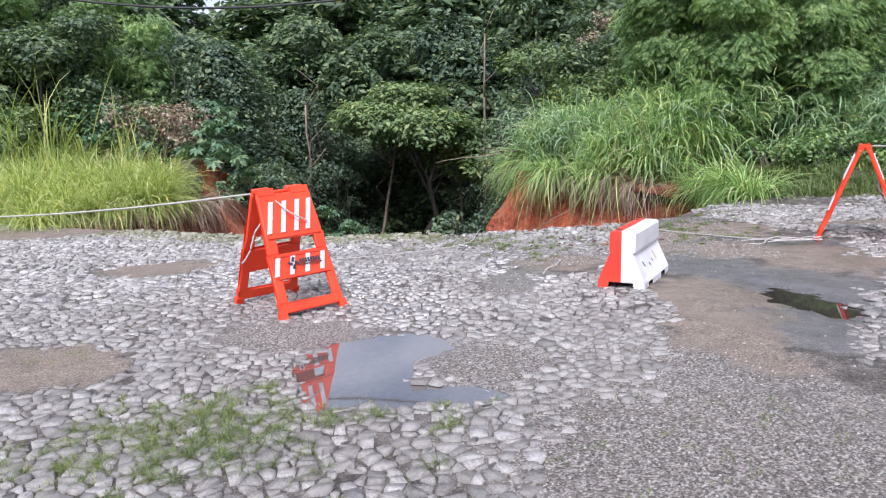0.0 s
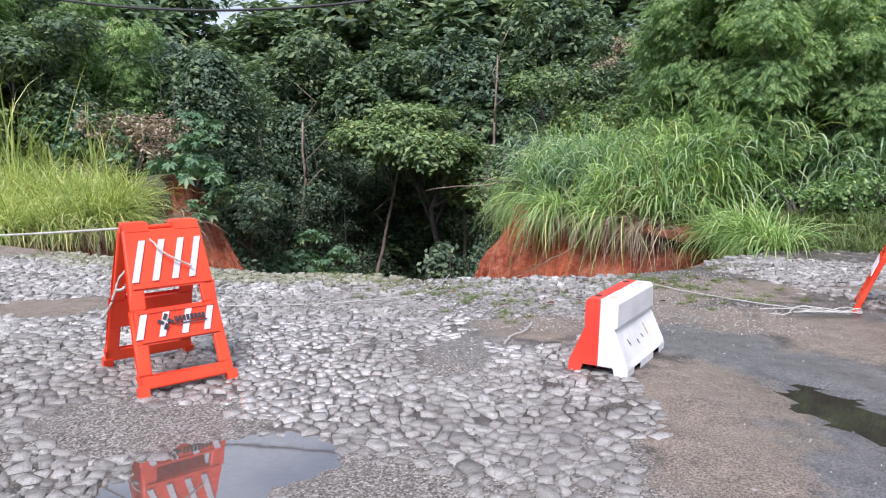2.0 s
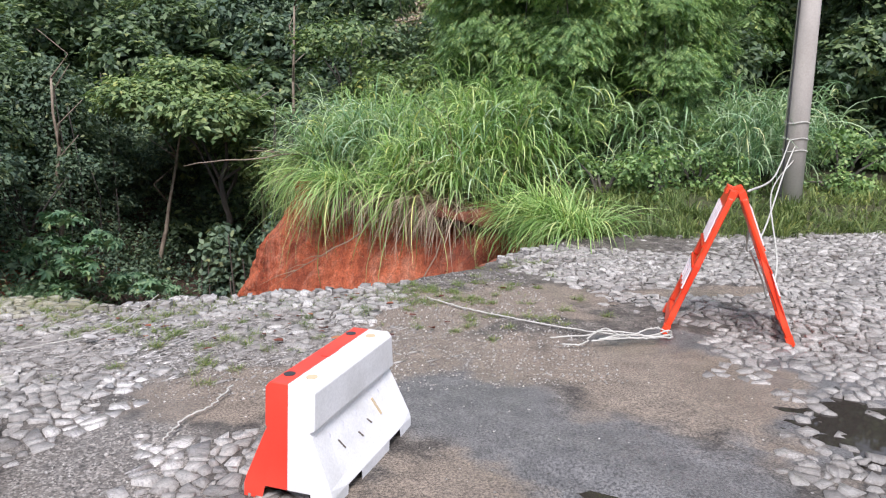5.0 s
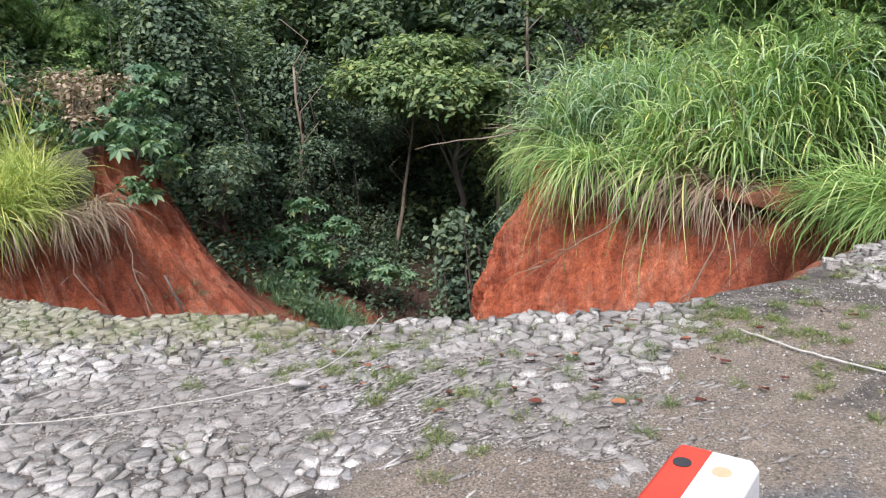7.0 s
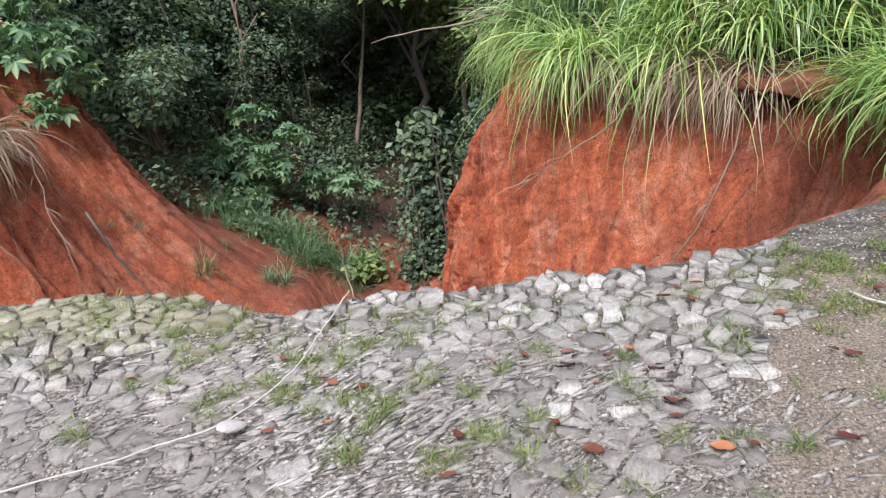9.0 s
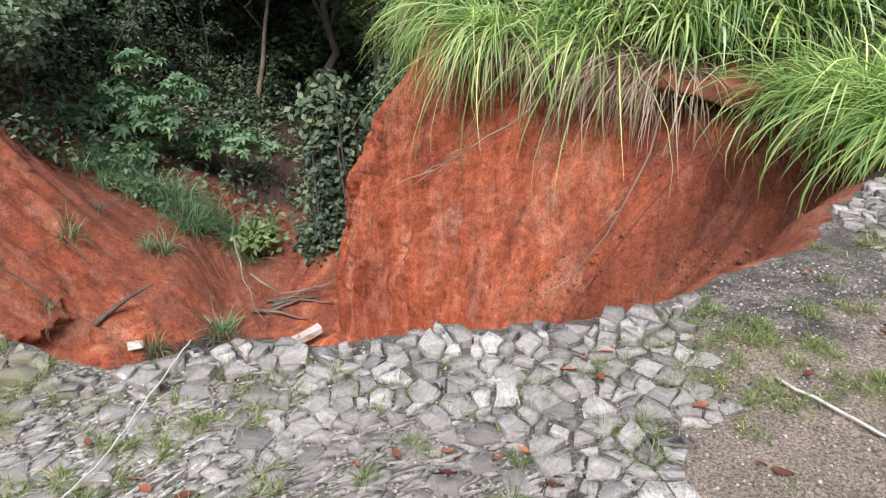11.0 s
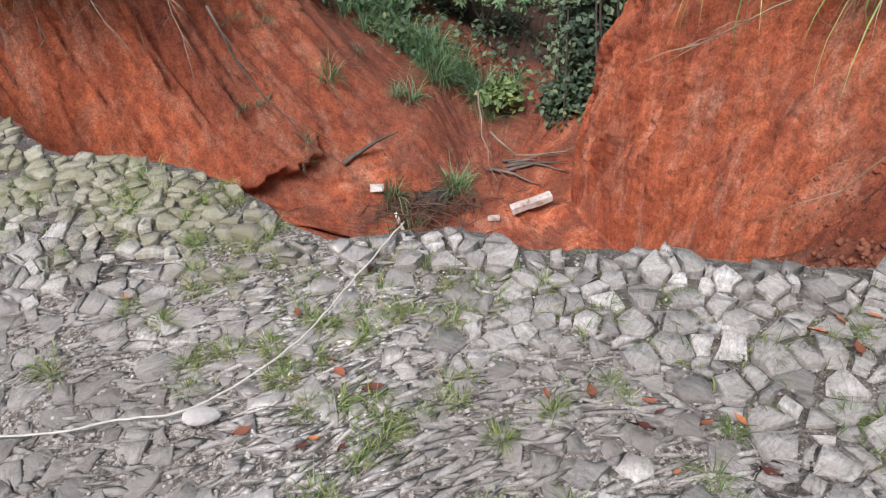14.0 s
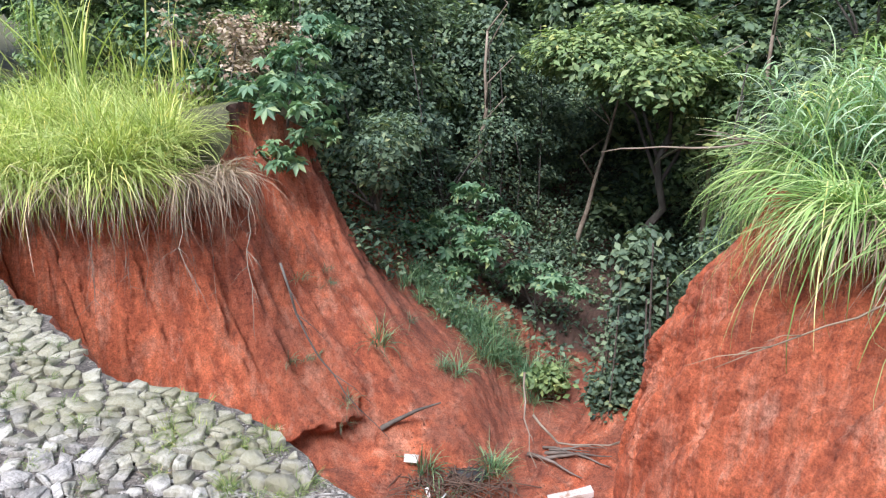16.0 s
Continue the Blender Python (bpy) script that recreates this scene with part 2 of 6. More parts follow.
def earth_material():
    """Raw red earth of the slip: runs of orange and brick red, dried pinkish crusts, mud washed down, dark humus at the
    lip; its dark soil tones also paint in shade.
    """
    mat, nodes, links, bsdf = material("red_earth")
    lean = (0, 22, 0)
    runs = n_noise(nodes, links, 1.0, 10, 0.68, stretch=(2.4, 2.4, 0.3), turn=lean)
    blot = n_noise(nodes, links, 1.3, 8, 0.7)
    fine = n_noise(nodes, links, 42, 9, 0.8)
    crumb = n_noise(nodes, links, 11, 10, 0.78)
    col = n_ramp(nodes, links, runs, [(0.34, (0.31, 0.075, 0.034)), (0.46, (0.5, 0.125, 0.052)), (0.55, (0.62, 0.17, 0.072)), (0.66, (0.7, 0.29, 0.17))])
    crust = n_ramp(nodes, links, blot, [(0.53, (0, 0, 0)), (0.62, (1, 1, 1))])
    col = n_mix(nodes, links, n_math(nodes, links, "MULTIPLY", crust, 0.4), col, (0.44, 0.19, 0.12))
    wash = n_ramp(nodes, links, n_noise(nodes, links, 2.4, 9, 0.72, stretch=(1.6, 1.6, 0.22), turn=lean), [(0.52, (0, 0, 0)), (0.64, (1, 1, 1))])
    col = n_mix(nodes, links, n_math(nodes, links, "MULTIPLY", wash, 0.6), col, (0.66, 0.34, 0.225))
    deep = n_ramp(nodes, links, n_noise(nodes, links, 0.8, 9, 0.7, stretch=(1, 1, 0.6), turn=(0, 30, 20)), [(0.5, (0, 0, 0)), (0.66, (1, 1, 1))])
    col = n_mix(nodes, links, n_math(nodes, links, "MULTIPLY", deep, 0.35), col, (0.25, 0.062, 0.032))
    scratch = n_noise(nodes, links, 8, 10, 0.8, stretch=(1.0, 1.0, 0.16), turn=lean)
    col = n_mix(nodes, links, 0.55, col, n_ramp(nodes, links, scratch, [(0.38, (0.48, 0.43, 0.4)), (0.48, (0.96, 0.95, 0.95)), (0.62, (1.3, 1.33, 1.36))]), "MULTIPLY")
    # darker brown: damp floor, and shade painted onto the banks
    shade_damp = n_math(nodes, links, "MULTIPLY", n_attr(nodes, "shade_damp"), n_math(nodes, links, "ADD", n_noise(nodes, links, 2.5, 8, 0.75), 0.25, True))
    col = n_mix(nodes, links, shade_damp, col, (0.16, 0.053, 0.032))
    # dark humus tone; also stands for shade at the right lip and ravine back
    top = n_math(nodes, links, "ADD", n_attr(nodes, "humus_shade"), n_math(nodes, links, "MULTIPLY_ADD", crumb, 1.2))
    top.node.inputs[1].links[0].from_node.inputs[2].default_value = -0.6
    tf = n_ramp(nodes, links, top, [(0.5, (0, 0, 0)), (0.75, (1, 1, 1))])
    col = n_mix(nodes, links, tf, col, (0.07, 0.035, 0.022))
    col = n_mix(nodes, links, 0.75, col, n_ramp(nodes, links, crumb, [(0.38, (0.5, 0.45, 0.42)), (0.49, (0.97, 0.97, 0.97)), (0.62, (1.22, 1.22, 1.22))]), "MULTIPLY")
    col = n_mix(nodes, links, 0.8, col, n_ramp(nodes, links, fine, [(0.4, (0.5, 0.46, 0.44)), (0.5, (0.98, 0.98, 0.98)), (0.6, (1.25, 1.24, 1.22))]), "MULTIPLY")
    links.new(col, bsdf.inputs["Base Color"])
    bsdf.inputs["Roughness"].default_value = 0.85
    n_bump(nodes, links, bsdf, n_mix(nodes, links, 0.45, n_mix(nodes, links, 0.35, crumb, fine), scratch), 1.0, 0.11)
    return mat


def stone_material():
    """Split slate: each stone with its own grey and its own run of the layers, mud dried on it, wet in places."""
    mat, nodes, links, bsdf = material("paving_stone")
    geo = nodes.new("ShaderNodeNewGeometry")
    info = nodes.new("ShaderNodeObjectInfo")
    rnd = n_math(nodes, links, "FRACT", n_math(nodes, links, "ADD", geo.outputs["Random Per Island"], info.outputs["Random"]))
    co = nodes.new("ShaderNodeTexCoord")
    spin = nodes.new("ShaderNodeVectorRotate")
    spin.rotation_type = "Z_AXIS"
    links.new(co.outputs["Object"], spin.inputs["Vector"])
    links.new(n_math(nodes, links, "MULTIPLY", rnd, 5.0), spin.inputs["Angle"])

    def layers(scale, stretch, detail, rough):
        mp = nodes.new("ShaderNodeMapping")
        mp.inputs["Scale"].default_value = stretch
        links.new(spin.outputs["Vector"], mp.inputs["Vector"])
        tex = nodes.new("ShaderNodeTexNoise")
        tex.inputs["Scale"].default_value, tex.inputs["Detail"].default_value, tex.inputs["Roughness"].default_value = scale, detail, rough
        links.new(mp.outputs["Vector"], tex.inputs["Vector"])
        return tex.outputs["Fac"]
    col = n_ramp(nodes, links, rnd, [(0.0, (0.26, 0.25, 0.237)), (0.25, (0.4, 0.381, 0.355)), (0.7, (0.53, 0.506, 0.47)), (1.0, (0.7, 0.672, 0.63))])
    vein = layers(11, (1.0, 5.5, 1.0), 10, 0.78)
    col = n_mix(nodes, links, 0.8, col, n_ramp(nodes, links, vein, [(0.38, (0.3, 0.3, 0.32)), (0.46, (0.85, 0.84, 0.84)), (0.56, (1.05, 1.04, 1.02)), (0.64, (1.3, 1.28, 1.24))]), "MULTIPLY")
    grain = n_noise(nodes, links, 70, 9, 0.85)
    col = n_mix(nodes, links, 0.6, col, n_ramp(nodes, links, grain, [(0.4, (0.3, 0.29, 0.28)), (0.48, (0.95, 0.95, 0.94)), (0.6, (1.3, 1.28, 1.25))]), "MULTIPLY")
    dirt = n_noise(nodes, links, 7.0, 9, 0.8)
    df = n_ramp(nodes, links, dirt, [(0.5, (0, 0, 0)), (0.62, (1, 1, 1))])
    col = n_mix(nodes, links, n_math(nodes, links, "MULTIPLY", df, 0.5), col, (0.2, 0.172, 0.145))
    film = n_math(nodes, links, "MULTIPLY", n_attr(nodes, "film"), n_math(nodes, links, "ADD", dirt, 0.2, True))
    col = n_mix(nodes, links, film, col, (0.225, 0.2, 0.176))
    moss = n_noise(nodes, links, 2.3, 5, 0.75)
    mf = n_ramp(nodes, links, n_math(nodes, links, "ADD", moss, n_attr(nodes, "moss")), [(0.6, (0, 0, 0)), (0.9, (1, 1, 1))])
    col = n_mix(nodes, links, n_math(nodes, links, "MULTIPLY", mf, 0.55), col, (0.25, 0.24, 0.1))
    wet = n_noise(nodes, links, 0.8, 5, 0.65)
    soaked = n_attr(nodes, "wet")
    gloss = n_ramp(nodes, links, wet, [(0.42, (0.2, 0.2, 0.2)), (0.6, (0.55, 0.55, 0.55))])
    links.new(n_mix(nodes, links, soaked, gloss, 0.12), bsdf.inputs["Roughness"])
    links.new(n_mix(nodes, links, n_math(nodes, links, "MULTIPLY", soaked, 0.12), col, (0.1, 0.1, 0.105)), bsdf.inputs["Base Color"])
    shine = n_math(nodes, links, "MULTIPLY_ADD", soaked, 0.5)
    shine.node.inputs[2].default_value = 0.5
    links.new(shine, bsdf.inputs["Specular IOR Level"])
    n_bump(nodes, links, bsdf, n_mix(nodes, links, 0.3, vein, grain), 0.9, 0.022)
    calm = n_math(nodes, links, "MULTIPLY_ADD", soaked, -0.7)
    calm.node.inputs[2].default_value = 0.9
    links.new(calm, bsdf.inputs["Normal"].links[0].from_node.inputs["Strength"])
    return mat


def water_material(name, tint):
    mat, nodes, links, bsdf = material(name)
    bsdf.inputs["Base Color"].default_value = (*tint, 1)
    bsdf.inputs["Roughness"].default_value = 0.03
    bsdf.inputs["IOR"].default_value = 1.33 if tint[0] < 0.1 else 2.5
    bsdf.inputs["Transmission Weight"].default_value = 0.25
    bsdf.inputs["Specular IOR Level"].default_value = 0.9 if tint[0] > 0.1 else 0.55
    n_bump(nodes, links, bsdf, n_noise(nodes, links, 5, 2), 0.02, 0.01)
    return mat


M_GROUND, M_EARTH, M_STONE = ground_material(), earth_material(), stone_material()
M_WATER = water_material("puddle_water", (0.12, 0.105, 0.09))
M_WATER_DARK = water_material("dark_puddle_water", (0.045, 0.038, 0.032))
L_FOREST = leaf_material("forest_leaf", (0.05, 0.085, 0.055), (0.12, 0.185, 0.1), (0.25, 0.33, 0.17))
L_BRIGHT = leaf_material("bright_leaf", (0.076, 0.13, 0.06), (0.175, 0.262, 0.105), (0.325, 0.41, 0.178))
L_VINE = leaf_material("vine_leaf", (0.052, 0.09, 0.065), (0.115, 0.175, 0.115), (0.22, 0.295, 0.185), rough=0.6)
L_FEATHER = leaf_material("feathery_leaf", (0.1, 0.19, 0.085), (0.26, 0.4, 0.165), (0.46, 0.6, 0.28), through=0.42)
L_BROAD = leaf_material("broad_leaf", (0.06, 0.13, 0.078), (0.13, 0.24, 0.130), (0.26, 0.38, 0.221))
L_GRASS = leaf_material("guinea_grass_blade", (0.13, 0.25, 0.07), (0.3, 0.47, 0.15), (0.6, 0.72, 0.34), rough=0.4, through=0.3, patch=1.6)
L_BLUE = leaf_material("tall_cane_blade", (0.12, 0.24, 0.12), (0.29, 0.44, 0.24), (0.56, 0.68, 0.48), rough=0.4, through=0.3, patch=1.6)
L_YELLOW = leaf_material("yellow_grass_blade", (0.19, 0.26, 0.06), (0.43, 0.53, 0.15), (0.72, 0.75, 0.33), through=0.3, patch=1.8)
L_DRY = leaf_material("dry_grass_blade", (0.17, 0.12, 0.091), (0.36, 0.27, 0.195), (0.58, 0.48, 0.390), through=0.2)
L_TURF = leaf_material("low_turf", (0.08, 0.13, 0.042), (0.165, 0.225, 0.076), (0.31, 0.36, 0.14))
L_DEAD = leaf_material("dead_leaf", (0.09, 0.025, 0.019), (0.26, 0.09, 0.052), (0.42, 0.17, 0.08), through=0.1, patch=9.0, single=True)
M_BARK = plain_material("bark", [(0.3, (0.05, 0.042, 0.034)), (0.7, (0.17, 0.15, 0.125))], 3, 0.85, 0.6, 0.03, 30, (1, 1, 0.3))
M_TWIG = plain_material("dry_twig", [(0.3, (0.16, 0.12, 0.085)), (0.7, (0.34, 0.28, 0.21))], 4, 0.8, 0.2)
M_ORANGE = plain_material("orange_plastic", [(0.3, (0.82, 0.05, 0.012)), (0.7, (0.95, 0.085, 0.022))], 2.5, 0.42, 0.08, 0.002, 120, rough_var=0.2)
M_RED = plain_material("red_plastic", [(0.3, (0.72, 0.045, 0.022)), (0.7, (0.82, 0.07, 0.035))], 2.5, 0.45, 0.08, 0.002, 120, rough_var=0.2)
M_WHITE = plain_material("white_plastic", [(0.25, (0.62, 0.61, 0.58)), (0.5, (0.78, 0.77, 0.75)), (0.8, (0.82, 0.81, 0.8))], 3.5, 0.45, 0.08, 0.002, 90, rough_var=0.2)
M_STRIPE = plain_material("reflective_tape", [(0.3, (0.62, 0.6, 0.62)), (0.7, (0.78, 0.77, 0.79))], 8, 0.35, 0.05)
M_BLACK = plain_material("black_paint", [(0.3, (0.02, 0.02, 0.025)), (0.7, (0.05, 0.05, 0.05))], 8, 0.6, 0.05)
M_STAIN = plain_material("rust_stain", [(0.3, (0.5, 0.36, 0.2)), (0.7, (0.62, 0.5, 0.33))], 14, 0.6, 0.05)
M_ROPE = plain_material("white_rope", [(0.3, (0.4, 0.38, 0.33)), (0.7, (0.62, 0.6, 0.54))], 20, 0.8, 0.4, 0.004, 200)
M_CONCRETE = plain_material("pole_concrete", [(0.3, (0.4, 0.36, 0.315)), (0.7, (0.58, 0.53, 0.475))], 1.6, 0.85, 0.4, 0.01, 45, (1, 1, 0.4))
M_CABLE = plain_material("cable_sheath", [(0.3, (0.02, 0.02, 0.022)), (0.7, (0.05, 0.05, 0.05))], 5, 0.6, 0.0)
M_WOOD = plain_material("weathered_wood", [(0.3, (0.09, 0.07, 0.055)), (0.7, (0.22, 0.18, 0.15))], 4, 0.85, 0.5, 0.01, 40, (1, 4, 1))

# ---- plan of the slip ----
ROAD_RIM = [(-7.3, 12.5), (-6.4, 12.05), (-5.2, 11.5), (-4.2, 11.05), (-3.4, 10.72), (-2.5, 10.42), (-1.6, 10.08), (-0.9, 10.12), (-0.4, 9.98), (0.15, 9.76), (0.6, 9.92),
            (1.0, 9.9), (1.5, 9.99), (2.2, 10.1), (2.55, 10.26), (3.0, 10.55), (3.45, 10.83), (3.78, 11.3), (4.3, 11.75)]
RIGHT_WALL = [((4.75, 12.2, 0.05), (3.3, 12.7, -1.9)), ((4.6, 13.3, 0.05), (2.8, 13.2, -2.7)), ((4.0, 14.2, 0.1), (2.2, 13.8, -3.4)),
              ((3.2, 14.8, 0.2), (1.4, 14.5, -3.8)), ((2.2, 15.4, 0.3), (0.7, 15.3, -4.0)), ((1.3, 16.3, 0.35), (-0.05, 16.3, -4.1)),
              ((1.9, 17.8, 0.4), (-0.25, 17.5, -4.1)), ((2.6, 19.5, 0.3), (0.0, 19.0, -4.0)), ((2.7, 22.0, 0.2), (0.0, 21.5, -3.8))]
BACK_WALL = [((1.7, 26.5, -0.8), (-0.2, 25.5, -3.7)), ((-1.8, 29.0, -1.6), (-1.9, 27.3, -3.9)), ((-5.0, 26.2, -0.8), (-3.4, 24.4, -3.5))]
LEFT_WALL = [((-6.8, 21.8, -0.2), (-3.6, 20.2, -3.0)), ((-6.6, 18.8, 0.2), (-3.1, 18.3, -3.2)), ((-5.65, 17.3, 0.45), (-2.8, 17.0, -3.3)), ((-5.95, 16.0, 0.95), (-2.8, 16.1, -3.5)),
             ((-5.45, 15.0, 0.05), (-3.0, 15.3, -3.7)), ((-5.75, 14.3, 0.1), (-3.5, 14.4, -3.9)), ((-6.2, 13.6, 0.05), (-4.3, 13.5, -3.8)),
             ((-6.9, 13.15, 0.05), (-5.4, 13.0, -3.2)), ((-7.5, 12.95, 0.0), (-6.4, 12.85, -2.2))]


def foot(x, y):
    inward = np.array((-0.9 - x, 15.0 - y))
    inward = inward / np.hypot(*inward)
    deep = float(np.interp(x, (-7, -5.5, -4, -2, 1, 2.2, 3.0, 4.3), (-1.8, -2.8, -3.6, -3.9, -3.8, -3.3, -2.4, -1.7)))
    back = float(np.interp(x, (-7, -5, 2.4, 2.8), (0.2, 0.5, 0.55, 0.9)))
    return (x + back * inward[0], y + back * inward[1], deep)


CTRL = [((x, y, 0.0), foot(x, y)) for x, y in ROAD_RIM] + RIGHT_WALL + BACK_WALL + LEFT_WALL
N_ROAD = len(ROAD_RIM)


def loop_curve(pts, n):
    """A closed smooth curve through pts, n samples evenly along its length; also which control each sample lies at."""
    p = np.asarray(pts, float)
    k = len(p)
    fine = []
    where = []
    for i in range(k):
        p0, p1, p2, p3 = p[(i - 1) % k], p[i], p[(i + 1) % k], p[(i + 2) % k]
        for t in np.linspace(0, 1, 24, endpoint=False):
            fine.append(0.5 * (2 * p1 + (p2 - p0) * t + (2 * p0 - 5 * p1 + 4 * p2 - p3) * t * t + (3 * p1 - p0 - 3 * p2 + p3) * t ** 3))
            where.append(i + t)
    return np.array(fine), np.array(where)


both = [(*a, *b) for a, b in CTRL]
fine, where = loop_curve(both, 0)
step = np.r_[0, np.cumsum(np.linalg.norm(np.diff(fine[:, :2], axis=0, append=fine[:1, :2]), axis=1))]
# denser along the street's edge than in the woods
weight = np.where((where < N_ROAD + 6) | (where > len(CTRL) - 6), 2.0, 1.0)
cum = np.r_[0, np.cumsum(np.diff(step) * weight)]
NU = 1000
at = np.interp(np.linspace(0, cum[-1], NU, endpoint=False), cum, np.arange(len(fine) + 1))
wrap = np.vstack([fine, fine[:1]])
loop = np.stack([np.interp(at, np.arange(len(wrap)), wrap[:, c]) for c in range(6)], 1)
loop_at = np.interp(at, np.arange(len(wrap)), np.r_[where, len(CTRL)])
on_road = loop_at < N_ROAD - 0.5
TOP, BOT = loop[:, :3].copy(), loop[:, 3:].copy()
ragged = fbm(TOP[:, 0], TOP[:, 1], 0.5, 3)
CENTRE = np.array((-0.9, 15.0))
away = TOP[:, :2] - CENTRE
away /= np.linalg.norm(away, axis=1)[:, None]
TOP[:, :2] += away * (ragged * np.where(on_road, 0.035, 0.14))[:, None]


def height(x, y):
    """The lie of the land away from the slip."""
    x, y = np.asarray(x, float), np.asarray(y, float)
    z = 0.007 * fbm(x, y, 1.3, 5) + 0.012 * fbm(x, y, 4.0, 6, 2)
    right = smooth01(12.0, 13.6, y) * smooth01(3.6, 5.0, x)
    z = z + right * (0.25 + 0.06 * np.clip(y - 13, 0, 40))
    left = smooth01(12.4, 14.5, y + 0.12 * (x + 5)) * smooth01(4.0, 5.5, -x)
    z = z + left * (0.2 + 0.09 * np.clip(y - 14, 0, 40))
    woods = smooth01(24, 60, np.hypot(x, y - 10)) * smooth01(14, 24, y)
    z = z + woods * 3.0
    ravine = smooth01(20, 27, y) * np.exp(-((x + 1.5) / 5.5) ** 2) * (1 - smooth01(34, 60, y))
    z = z - ravine * 2.6
    return z - puddle_dip(x, y)


def ell(x, y, cx, cy, rx, ry, turn=0.0):
    c, s = math.cos(radians(turn)), math.sin(radians(turn))
    u, v = (x - cx) * c + (y - cy) * s, -(x - cx) * s + (y - cy) * c
    return 1 - np.hypot(u / rx, v / ry)


def blobs(x, y, rows, ragged_by=0.18, seed=9, scale=0.8):
    best = np.full(np.shape(x), -9.0)
    for row in rows:
        best = np.maximum(best, ell(x, y, *row))
    return best + ragged_by * fbm(x, y, scale, seed)


PUDDLE = [(-0.36, 4.5, 0.42, 0.75, 8), (-0.12, 4.98, 0.45, 0.32, 0), (0.12, 3.98, 0.55, 0.2, 0)]
DARK_PUDDLE = [(3.2, 5.95, 0.34, 0.75, 20), (4.9, 6.7, 0.4, 0.55, 0)]


WET_RUN = [(0.45, 9.25, 0.3, 0.6, 15), (0.75, 8.3, 0.3, 0.8, 8), (0.9, 7.2, 0.4, 0.7)]


# where the paving is trodden flush with mud
WORN = [(.7, 8.7, 1.3, .85), (.3, 9.3, .85, .5), (1.9, 8.5, .8, .5), (-.5, 8.6, 1.0, .6), (1.3, 9.15, .5, .35), (0.0, 9.6, .5, .3)]


def puddle_dip(x, y):
    return 0.05 * smooth01(-0.25, 0.4, blobs(x, y, PUDDLE, 0.16, 11, 0.6)) + 0.045 * smooth01(-0.25, 0.4, blobs(x, y, DARK_PUDDLE, 0.42, 12, 0.26))


def bare(x, y):
    """How far the street lacks its stones: 0 paved, 1 bare."""
    cx = np.interp(y, (0, 2.5, 4.5, 5.6, 7.0, 8.5, 9.5, 10.4, 11), (2.2, 2.1, 2.35, 2.75, 3.3, 3.4, 3.4, 3.35, 3.3))
    hw = np.interp(y, (0, 2.5, 4.5, 5.6, 7.0, 8.5, 9.5, 10.4, 11), (1.6, 1.25, 0.7, 0.85, 1.6, 1.65, 1.2, 0.7, 0.5))
    band = 1 - np.abs(x - cx) / hw
    rest = blobs(x, y, [(0.5, 4.6, 0.5, 0.6), (1.35, 7.7, 0.75, 0.6), (0.75, 6.9, 0.35, 0.6), (-2.7, 4.7, 0.9, 0.6), (-7.2, 11.7, 2.2, 0.8),
                        (-1.0, 5.3, 0.8, 0.45), (1.6, 3.0, 1.0, 1.3), (-3.4, 8.2, 0.9, 0.5), (5.4, 9.6, 0.9, 0.25), (0.9, 8.6, 0.35, 0.5), (-6.5, 8.0, 1.3, 0.6)], 0.0)
    return np.maximum(np.clip(band * 1.6, -1, 1), rest * 1.4) + 0.3 * fbm(x, y, 0.9, 21)


